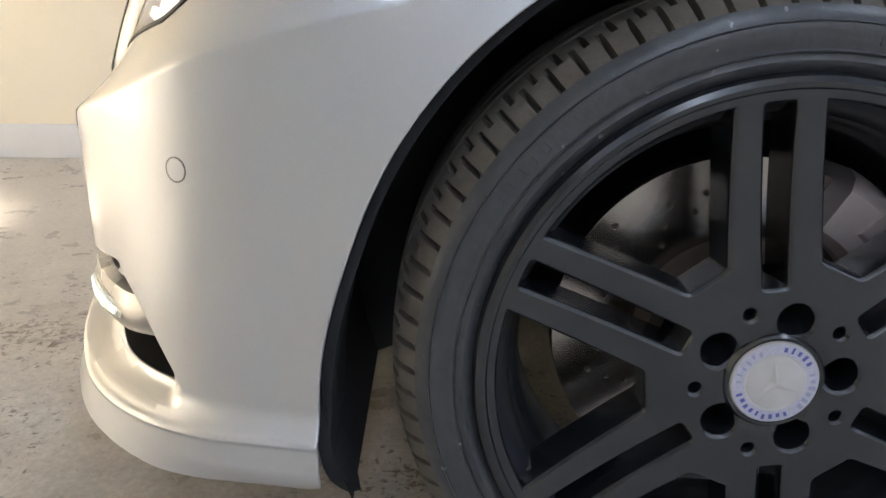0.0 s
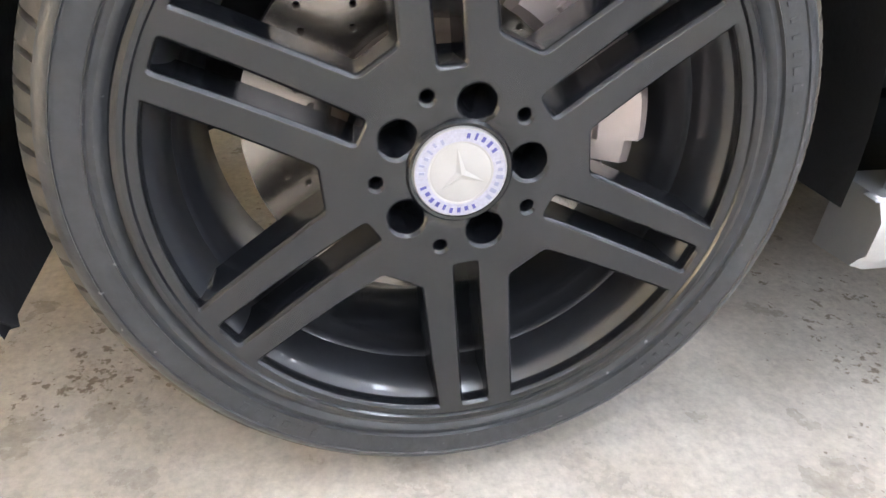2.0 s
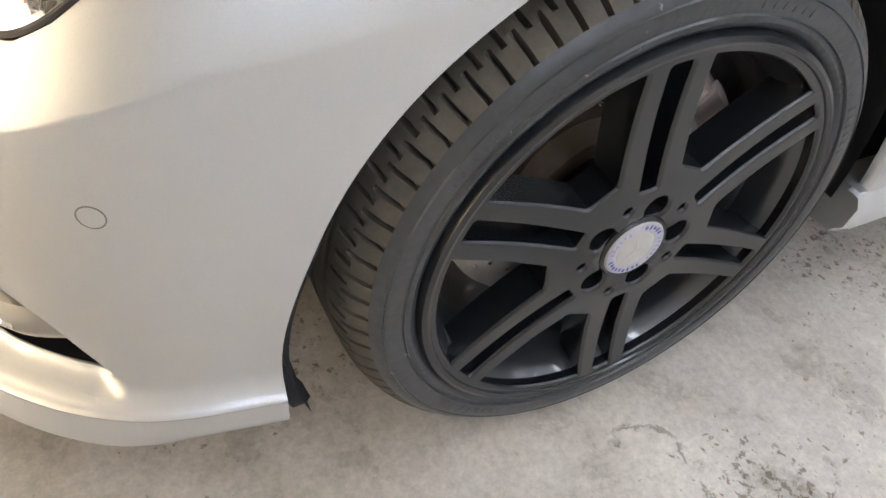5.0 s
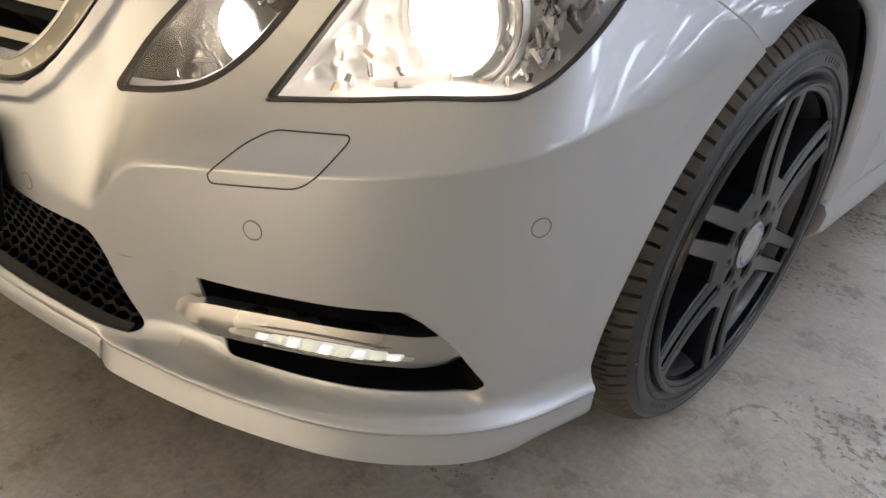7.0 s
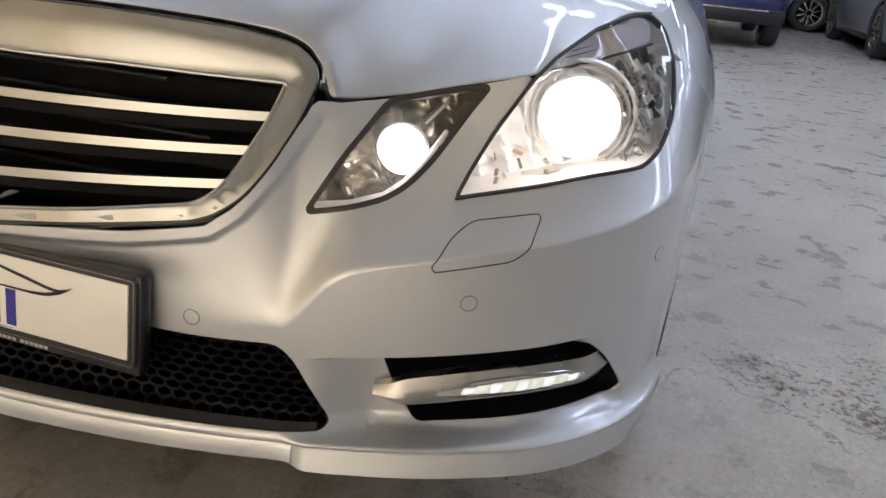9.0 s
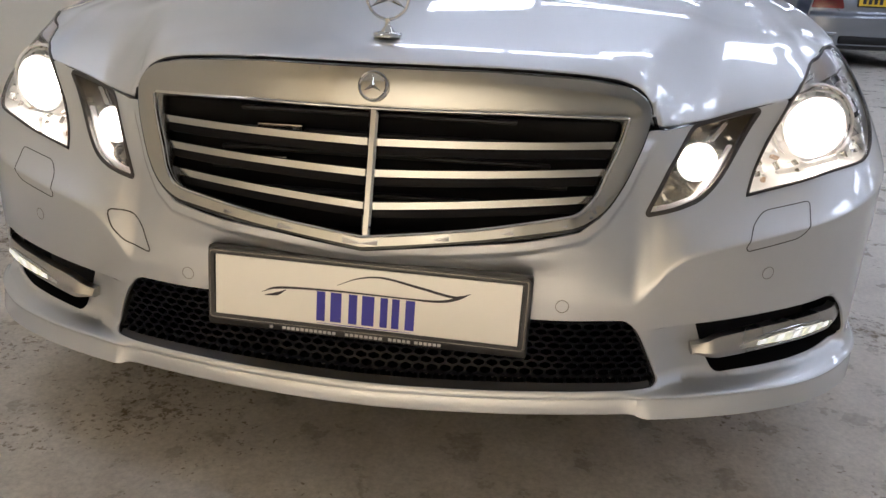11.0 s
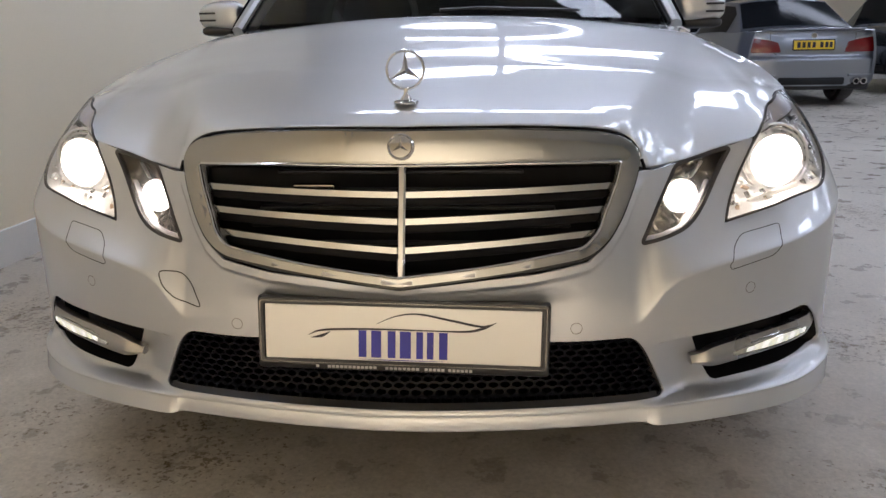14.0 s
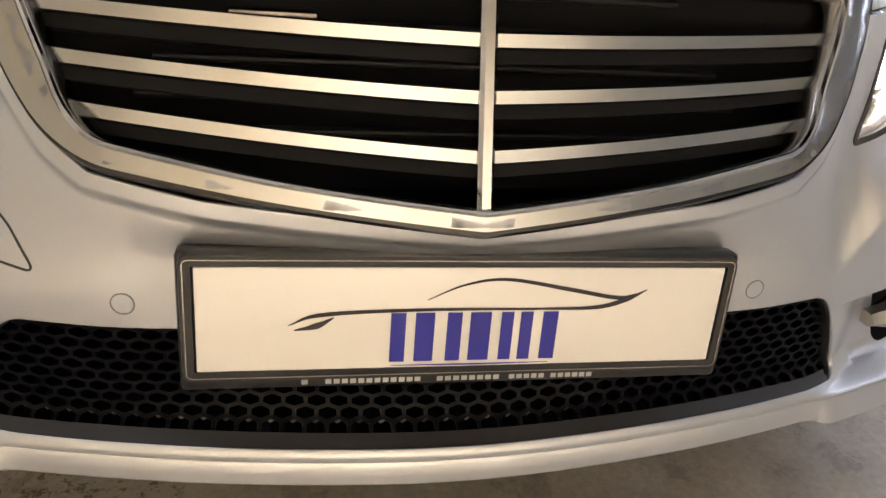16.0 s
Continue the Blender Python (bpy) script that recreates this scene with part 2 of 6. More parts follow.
LED_Y = glow("yellow_led", (0.90, 0.92, 0.62), 0.55)
CABIN = surface("dark_cabin_trim", (0.030, 0.030, 0.032), 0.7, grain=120, vary=0.3)
PLATE_WHITE = surface("white_plate_acrylic", (0.91, 0.88, 0.81), 0.25, coat=0.5, grain=30, vary=0.03, stain_amount=0.02)
PLATE_BLACK = surface("black_plate_frame", (0.011, 0.0105, 0.010), 0.3, grain=90, vary=0.1)
PLATE_INK = surface("dark_plate_ink", (0.012, 0.010, 0.012), 0.4)
PLATE_BLUE = surface("blue_plate_ink", (0.028, 0.025, 0.34), 0.35)
PLATE_YELLOW = surface("yellow_plate", (0.80, 0.55, 0.02), 0.35)
BAR_WHITE = surface("white_print", (0.45, 0.45, 0.44), 0.5)
WALL = surface("cream_painted_wall", (0.92, 0.84, 0.67), 0.6, grain=120, vary=0.05, bump=0.06, stain=0.8, stain_amount=0.05)
WHITE = surface("white_painted_skirting", (0.80, 0.80, 0.80), 0.4, grain=60, vary=0.05, stain_amount=0.05)
CEIL = surface("white_ceiling_board", (0.66, 0.685, 0.73), 0.8, grain=80, vary=0.08)
FLOOR = concrete("worn_concrete")
PANEL = glow("ceiling_light_diffuser", (0.90, 0.95, 1.0), PANEL_POWER)


# ---------------------------------------------------------------- building tools
def link_mesh(name, verts, faces, material, parent=None, label="", smooth=True, normals=None):
    me = bpy.data.meshes.new(name)
    me.from_pydata([tuple(map(float, v)) for v in verts], [], [tuple(map(int, f)) for f in faces])
    me.materials.append(material)
    if smooth:
        me.polygons.foreach_set("use_smooth", [True] * len(me.polygons))
    me.update()
    if normals is not None:
        me.normals_split_custom_set_from_vertices([tuple(map(float, n)) for n in normals])
    ob = new(name, me)
    ob.parent = parent
    if label:
        ob["label"] = label
    return ob


def part(name, bm, material, parent, label="", smooth=True):
    """Links a bmesh as one mesh object under a thing or under a part."""
    me = bpy.data.meshes.new(name)
    bmesh.ops.recalc_face_normals(bm, faces=bm.faces)
    bm.to_mesh(me)
    bm.free()
    me.materials.append(material)
    if smooth:
        me.polygons.foreach_set("use_smooth", [True] * len(me.polygons))
        me.set_sharp_from_angle(angle=radians(38))
    ob = new(name, me)
    ob.parent = parent
    if label:
        ob["label"] = label
    return ob


def thing(name, label, category, at=(0, 0, 0), group="", kind=""):
    ob = new(name)
    ob.matrix_world = pose(*at)
    return tagged(ob, label, category, group, kind)


def box(bm, x0, x1, y0, y1, z0, z1, bevel=0.0):
    r = bmesh.ops.create_cube(bm, size=1.0)
    bmesh.ops.scale(bm, vec=(x1 - x0, y1 - y0, z1 - z0), verts=r["verts"])
    bmesh.ops.translate(bm, vec=((x0 + x1) / 2, (y0 + y1) / 2, (z0 + z1) / 2), verts=r["verts"])
    if bevel:
        e = {e for v in r["verts"] for e in v.link_edges}
        bmesh.ops.bevel(bm, geom=list(e), offset=bevel, segments=2, affect="EDGES", profile=0.5)
    return bm


def boxed(*a, bevel=0.0):
    return box(bmesh.new(), *a, bevel=bevel)


def curve_through(us, vs):
    """A smooth even function through a few stations."""
    us, vs = np.array(us, float), np.array(vs, float)
    d = np.diff(vs) / np.diff(us)
    m = np.concatenate([[d[0]], np.where(d[1:] * d[:-1] > 0, 2 * d[1:] * d[:-1] / np.where(d[1:] * d[:-1] > 0, d[1:] + d[:-1], 1.0), 0.0), [d[-1]]])

    def fn(x):
        x = np.clip(np.abs(x), us[0], us[-1])
        i = np.clip(np.searchsorted(us, x) - 1, 0, len(us) - 2)
        h = us[i + 1] - us[i]
        t = (x - us[i]) / h
        return (2 * t**3 - 3 * t * t + 1) * vs[i] + (t**3 - 2 * t * t + t) * m[i] * h + (-2 * t**3 + 3 * t * t) * vs[i + 1] + (t**3 - t * t) * m[i + 1] * h
    return fn


def softened(fn, width, top=3.0):
    """A function of distance, smoothed over a width."""
    g = np.arange(-top, top, 0.002)
    k = np.exp(-0.5 * (np.arange(-150, 151) * 0.002 / width) ** 2)
    v = np.convolve(np.pad(fn(g), 150, mode="edge"), k / k.sum(), mode="valid")
    return lambda x: np.interp(np.abs(x), g, v)


def step(a, b, x):
    t = np.clip((x - a) / (b - a), 0, 1)
    return t * t * (3 - 2 * t)


def rounded(pts, r=0.01, n=6):
    """A closed outline with its corners rounded; r may be one radius or one for each corner."""
    p = [np.array(q, float) for q in pts]
    rs = r if isinstance(r, (list, tuple)) else [r] * len(p)
    out = []
    for i, c in enumerate(p):
        a, b = p[i - 1] - c, p[(i + 1) % len(p)] - c
        la, lb = np.linalg.norm(a), np.linalg.norm(b)
        k = min(rs[i], la * 0.48, lb * 0.48)
        s, e = c + a / la * k, c + b / lb * k
        for t in np.linspace(0, 1, n):
            out.append((1 - t) ** 2 * s + 2 * t * (1 - t) * c + t * t * e)
    return np.array(out)


def spaced(loop, gap, closed=True):
    """The same line with points at even gaps; it keeps sharp corners to within one gap."""
    p = np.vstack([loop, loop[:1]]) if closed else np.array(loop, float)
    out = []
    for a, b in zip(p[:-1], p[1:]):
        k = max(1, int(math.ceil(np.linalg.norm(b - a) / gap)))
        for j in range(k):
            out.append(a + (b - a) * j / k)
    if not closed:
        out.append(p[-1])
    q = [out[0]]
    for v in out[1:]:
        if np.linalg.norm(v - q[-1]) > 1e-5:
            q.append(v)
    if closed and np.linalg.norm(q[0] - q[-1]) < 1e-5:
        q.pop()
    return np.array(q)


def inside(poly, pts):
    x, y = pts[:, 0], pts[:, 1]
    r = np.zeros(len(pts), bool)
    a = poly
    b = np.roll(poly, -1, axis=0)
    for (x0, y0), (x1, y1) in zip(a, b):
        if y0 != y1:
            r ^= ((y0 > y) != (y1 > y)) & (x < (x1 - x0) * (y - y0) / (y1 - y0) + x0)
    return r


def frame_of(surf, u, v, flip=1.0):
    """Points and outward normals of a surface given over (u, v)."""
    e = 1e-4
    p = surf(u, v)
    n = np.cross(surf(u + e, v) - surf(u - e, v), surf(u, v + e) - surf(u, v - e))
    n /= np.maximum(np.linalg.norm(n, axis=1), 1e-12)[:, None]
    return p, n * flip


def panel(name, surf, outline, holes, material, parent, label="", gap=0.012, edge=0.008, rim=((0.0012, 0.0012), (0.0018, 0.010)), flip=1.0, lift=0.0, guides=(), turns=None):
    """A trimmed sheet: the part of a surface within an outline and outside its holes, with its edges turned in."""
    from mathutils.geometry import delaunay_2d_cdt
    loops = [spaced(np.array(outline, float), edge)] + [spaced(np.array(h, float), edge) for h in holes]
    lo, hi = loops[0].min(0), loops[0].max(0)
    gx, gy = np.meshgrid(np.arange(lo[0] + gap / 2, hi[0], gap), np.arange(lo[1] + gap / 2, hi[1], gap))
    grid = np.stack([gx.ravel(), gy.ravel()], 1)
    keep = inside(loops[0], grid)
    for h in loops[1:]:
        keep &= ~inside(h, grid)
    grid = grid[keep]
    every = np.vstack(loops)
    lines = []
    for g in guides:        # lines that the mesh must follow, such as creases
        l = spaced(np.array(g, float), edge, False)
        ok = inside(loops[0], l)
        for h in loops[1:]:
            ok &= ~inside(h, l)
        d = ((l[:, None, :] - every[None]) ** 2).sum(2).min(1)
        lines.append((l, ok & (d > (0.5 * edge) ** 2)))
    every = np.vstack([every] + [l[k] for l, k in lines])
    near = np.ones(len(grid), bool)
    for k in range(0, len(grid), 2000):
        d = ((grid[k:k + 2000, None, :] - every[None]) ** 2).sum(2).min(1)
        near[k:k + 2000] = d > (0.55 * min(gap, edge)) ** 2
    grid = grid[near]
    pts = np.vstack([every, grid])
    edges, at = [], 0
    for l in loops:
        edges += [(at + i, at + (i + 1) % len(l)) for i in range(len(l))]
        at += len(l)
    for l, k in lines:
        where = np.cumsum(k) - 1 + at
        edges += [(int(where[i]), int(where[i + 1])) for i in range(len(l) - 1) if k[i] and k[i + 1]]
        at += int(k.sum())
    vs, _, fs, *_ = delaunay_2d_cdt([Vector(map(float, p)) for p in pts], edges, [], 0, 1e-7)
    uv = np.array([tuple(v) for v in vs])
    fs = np.array([tuple(f) for f in fs])
    mid = uv[fs].mean(1)
    ok = inside(loops[0], mid)
    for h in loops[1:]:
        ok &= ~inside(h, mid)
    fs = fs[ok]
    p, n = frame_of(surf, uv[:, 0], uv[:, 1], flip)
    p = p + n * lift
    if flip < 0:
        fs = fs[:, ::-1]
    verts, norms, faces = list(p), list(n), [tuple(f) for f in fs]
    for k, l in enumerate(loops):
        area = 0.5 * np.sum(l[:, 0] * np.roll(l[:, 1], -1) - np.roll(l[:, 0], -1) * l[:, 1])
        pl, nl = frame_of(surf, l[:, 0], l[:, 1], flip)
        pl = pl + nl * lift
        tan = np.roll(pl, -1, 0) - np.roll(pl, 1, 0)
        tan /= np.maximum(np.linalg.norm(tan, axis=1), 1e-9)[:, None]
        out = np.cross(tan, nl) * (1 if (area > 0) == (k == 0) else -1) * flip
        rows = [pl] + [pl + out * o - nl * d for o, d in rim]
        first = len(verts)
        for j, row in enumerate(rows):
            verts += list(row)
            t = turns[j] if turns else j / max(1, len(rows) - 1)
            norms += list(nl * (1 - t) + out * (t if k == 0 else t))
        m = len(l)
        for j in range(len(rows) - 1):
            for i in range(m):
                a, b = first + j * m + i, first + j * m + (i + 1) % m
                q = (a, b, b + m, a + m)
                if ((area > 0) == (k == 0)) == (flip > 0):
                    q = q[::-1]
                faces.append(q)
    return link_mesh(name, verts, faces, material, parent, label, True, norms)


def sweep(name, path, normals, profile, material, parent, label="", closed=False, caps=True):
    """A profile (across, outwards) swept along a path on a surface."""
    path, normals = np.array(path, float), np.array(normals, float)
    if closed:
        tan = np.roll(path, -1, 0) - np.roll(path, 1, 0)
    else:
        tan = np.gradient(path, axis=0)
    tan /= np.maximum(np.linalg.norm(tan, axis=1), 1e-9)[:, None]
    side = np.cross(tan, normals)
    side /= np.maximum(np.linalg.norm(side, axis=1), 1e-9)[:, None]
    nor = np.cross(side, tan)
    bm = bmesh.new()
    rows = [[bm.verts.new(path[i] + side[i] * a + nor[i] * b) for a, b in (profile(i / max(1, len(path) - 1)) if callable(profile) else profile)] for i in range(len(path))]
    k = len(rows[0])
    for i in range(len(path) - (0 if closed else 1)):
        r, s = rows[i], rows[(i + 1) % len(path)]
        for j in range(k):
            bm.faces.new((r[j], r[(j + 1) % k], s[(j + 1) % k], s[j]))
    if caps and not closed:
        bm.faces.new(rows[0])
        bm.faces.new(rows[-1][::-1])
    return part(name, bm, material, parent, label)


def ring_profile(r, n=8):
    return [(r * math.cos(2 * math.pi * i / n), r * math.sin(2 * math.pi * i / n)) for i in range(n)]


def revolve(profile, n=96, axis="x", closed=True, start=0.0, end=2 * math.pi):
    """A profile of (radius, along) turned about an axis."""
    bm = bmesh.new()
    full = abs(end - start - 2 * math.pi) < 1e-6
    rows = []
    for i in range(n if full else n + 1):
        a = start + (end - start) * i / n
        c, s = math.cos(a), math.sin(a)
        put = {"x": lambda r, h: (h, r * s, r * c), "y": lambda r, h: (r * c, h, r * s), "z": lambda r, h: (r * c, r * s, h)}[axis]
        rows.append([bm.verts.new(put(r, h)) for r, h in profile])
    k = len(profile)
    for i in range(len(rows) if full else len(rows) - 1):
        r, s = rows[i], rows[(i + 1) % len(rows)]
        for j in range(k if closed else k - 1):
            q = (r[j], r[(j + 1) % k], s[(j + 1) % k], s[j])
            try:
                bm.faces.new(q)
            except ValueError:
                pass
    bmesh.ops.remove_doubles(bm, verts=bm.verts, dist=1e-6)
    return bm


def moved(bm, m):
    bmesh.ops.transform(bm, matrix=m, verts=bm.verts)
    return bm


# ---------------------------------------------------------------- the hall
def slab(name, a, material, label, category, bevel=0.0):
    ob = part(name, boxed(*a, bevel=bevel), material, None, smooth=False)
    return tagged(ob, label, category, kind="structure")


GROUND = -0.007        # the tyres' contact height
HALL = (-1.98, 11.0, -4.2, 16.2)     # inner faces of the walls: x, x, y, y
X0, X1, Y0, Y1 = HALL
slab("floor", (X0 - 0.2, X1 + 0.2, Y0 - 0.2, Y1 + 0.2, -0.2, GROUND), FLOOR, "worn grey concrete floor with scuffs and cracks", "floor")
slab("ceiling", (X0 - 0.2, X1 + 0.2, Y0 - 0.2, Y1 + 0.2, CEILING, CEILING + 0.2), CEIL, "plain white ceiling of the hall", "ceiling")
slab("wall_west", (X0 - 0.2, X0, Y0 - 0.2, Y1 + 0.2, GROUND, CEILING), WALL, "cream painted wall beside the silver car", "wall")
slab("wall_east", (X1, X1 + 0.2, Y0 - 0.2, Y1 + 0.2, GROUND, CEILING), WALL, "cream painted wall behind the parked cars", "wall")
slab("wall_south", (X0, X1, Y0 - 0.2, Y0, GROUND, CEILING), WALL, "cream painted wall before the headlights", "wall")
slab("wall_north", (X0, X1, Y1, Y1 + 0.2, GROUND, CEILING), WALL, "cream painted wall at the end of the hall", "wall")
slab("baseboard_west", (X0, X0 + 0.018, Y0 + 0.018, Y1 - 0.018, GROUND, 0.15), WHITE, "white painted skirting board along the cream wall", "baseboard", 0.003)
slab("baseboard_north", (X0, X1, Y1 - 0.018, Y1, GROUND, 0.15), WHITE, "white painted skirting board of the end wall", "baseboard", 0.003)
slab("baseboard_south", (X0, X1, Y0, Y0 + 0.018, GROUND, 0.15), WHITE, "white painted skirting board before the headlights", "baseboard", 0.003)
slab("baseboard_east", (X1 - 0.018, X1, Y0 + 0.018, Y1 - 0.018, GROUND, 0.15), WHITE, "white painted skirting board behind the parked cars", "baseboard", 0.003)
for x in (2.4, 6.6, 9.6):
    slab("pillar_north", (x, x + 0.45, Y1 - 0.25, Y1 - 0.0005, GROUND, CEILING), WALL, "cream painted pillar against the end wall", "pillar")


def ceiling_light(w, l):
    """A flat ceiling light: a thin white tray with a glowing diffuser."""
    t = thing("ceiling_light", "white flat ceiling light with a glowing diffuser", "ceiling light", group="ceiling lights")
    bm = bmesh.new()
    for a in ((-w / 2 - 0.02, -w / 2, -l / 2 - 0.02, l / 2 + 0.02), (w / 2, w / 2 + 0.02, -l / 2 - 0.02, l / 2 + 0.02), (-w / 2, w / 2, -l / 2 - 0.02, -l / 2), (-w / 2, w / 2, l / 2, l / 2 + 0.02)):
        box(bm, *a, -0.05, 0)
    part("frame", bm, WHITE, t, smooth=False)
    part("diffuser", boxed(-w / 2, w / 2, -l / 2, l / 2, -0.04, -0.02), PANEL, t, smooth=False)
    return t


LIGHT_ROWS = [2.6, 5.5, 9.7, 12.2]
SHORT = [(-0.33, y) for y in LIGHT_ROWS] + [(x, y) for x in (4.05, 5.9, 7.6) for y in (0.7, 4.5, 9.4)] + [(2.5, 1.2), (-1.4, 0.4), (5.9, -1.2), (7.6, -1.2)]
LONG = [(1.22, y) for y in LIGHT_ROWS] + [(x, y) for x in (5.9, 7.9) for y in (2.6, 7.2, 11.8)]
for length, width, spots in ((1.06, 0.30, SHORT), (1.88, 0.30, LONG), (1.88, 0.13, [(1.22, 6.22)]), (1.06, 0.13, [(-0.33, 6.22)])):
    built = ceiling_light(length, width)
    built.matrix_world = pose(*spots[0], CEILING)
    for lx, ly in spots[1:]:
        copy_thing(built, pose(lx, ly, CEILING))


# ---------------------------------------------------------------- the silver car: its surfaces
PLAN_X = [0, 0.16, 0.316, 0.48, 0.646, 0.76, 0.865, 0.897, 0.908, 0.915, 0.918, 0.926, 0.926, 0.900, 0.80]
PLAN_Y = [0.012, 0.022, 0.045, 0.083, 0.141, 0.205, 0.322, 0.44, 0.55, 0.85, 1.30, 2.0, 3.3, 4.3, 4.75]


def plan_line():
    """The car's outline from above at bumper height: points, lengths and outward normals."""
    p = np.stack([[-PLAN_X[1]] + PLAN_X, [PLAN_Y[1]] + PLAN_Y], 1)
    out = []
    for i in range(1, len(p) - 1):
        p0, p1, p2 = p[i - 1], p[i], p[i + 1]
        p3 = p[i + 2] if i + 2 < len(p) else 2 * p2 - p1
        d0, d1, d2 = np.linalg.norm(p1 - p0), np.linalg.norm(p2 - p1), np.linalg.norm(p3 - p2)
        m1 = ((p2 - p1) / d1 * d0 + (p1 - p0) / d0 * d1) / (d0 + d1) * d1
        m2 = ((p3 - p2) / d2 * d1 + (p2 - p1) / d1 * d2) / (d1 + d2) * d1
        if i == 1:
            m1 = np.array([d1, 0.0])
        for t in np.linspace(0, 1, 40, endpoint=False):
            out.append((2 * t**3 - 3 * t * t + 1) * p1 + (t**3 - 2 * t * t + t) * m1 + (-2 * t**3 + 3 * t * t) * p2 + (t**3 - t * t) * m2)
    c = np.array(out + [p[-1]])
    l = np.concatenate([[0], np.cumsum(np.linalg.norm(np.diff(c, axis=0), axis=1))])
    t = np.gradient(c, l, axis=0)
    for _ in range(3):
        t[1:-1] = (t[:-2] + 2 * t[1:-1] + t[2:]) / 4
    t /= np.linalg.norm(t, axis=1)[:, None]
    return c, l, np.stack([t[:, 1], -t[:, 0]], 1)


LINE, ALONG, OUTWARD = plan_line()
HUB = (0.9165, 0.8244, 0.3207)
crease = curve_through([0, 0.43, 0.462, 0.484, 0.518, 0.63, 0.769, 0.853, 0.914, 1.021, 1.113, 1.2, 1.4, 2], [0.395, 0.395, 0.424, 0.452, 0.476, 0.502, 0.525, 0.541, 0.557, 0.592, 0.612, 0.63, 0.66, 0.70])
lean_a = curve_through([0, 0.30, 0.40, 0.46, 0.53, 0.65, 0.755, 0.853, 0.913, 1.02, 1.1, 1.2, 1.35, 3], [0, 0, 0.007, 0.024, 0.063, 0.081, 0.065, 0.042, 0.027, 0.015, 0.011, 0.007, 0, 0])
lean_b = curve_through([0, 0.25, 0.40, 0.46, 0.53, 0.6, 0.9, 1.15, 3], [0.0, 0.0, 0.16, 0.228, 0.245, 0.215, 0.22, 0.10, 0.10])
lean_c = curve_through([0, 0.75, 0.85, 0.95, 1.05, 1.15, 1.5, 3], [0, 0, 1.2, 2.4, 3.0, 2.75, 3.0, 3.0])

lean_a, lean_b, lean_c = softened(lean_a, 0.036), softened(lean_b, 0.045), softened(lean_c, 0.035)


def lip_crest(u):
    """Height of the crease over the splitter lip."""
    return 0.2405 + 0.013 * step(0.72, 1.05, u)


def shelf_rim(u):
    """Height of the edge between the lip and the shelf under the daytime light."""
    return lip_crest(u) + 0.002 + 0.010 * step(0.62, 0.90, u)


GRILLE_EDGE = [(0.460, 0.6650), (0.4520, 0.6605), (0.4060, 0.5845), (0.3685, 0.5385), (0.3375, 0.5170), (0.238, 0.5005), (0.10, 0.4885), (0, 0.4805)]


def edge_normals(line):
    """Points of an open line with the direction towards its left."""
    p = spaced(np.array(line, float), 0.012, False)
    t = np.gradient(p, axis=0)
    for _ in range(3):
        t[1:-1] = (t[:-2] + 2 * t[1:-1] + t[2:]) / 4
    t /= np.linalg.norm(t, axis=1)[:, None]
    return [(a, b, c, e) for (a, b), (c, e) in zip(p, np.stack([t[:, 1], -t[:, 0]], 1))]


GRILLE_BAND = edge_normals(GRILLE_EDGE)


def from_grille(u, z):
    """Distance to the bumper's edge round the grille."""
    u, z = np.abs(np.asarray(u, float)), np.asarray(z, float)
    best = np.full(np.broadcast(u, z).shape, 9.0)
    for (a, b), (c, e) in zip(GRILLE_EDGE[:-1], GRILLE_EDGE[1:]):
        q = np.clip(((u - a) * (c - a) + (z - b) * (e - b)) / ((c - a) ** 2 + (e - b) ** 2), 0, 1)
        best = np.minimum(best, np.hypot(u - a - q * (c - a), z - b - q * (e - b)))
    return best


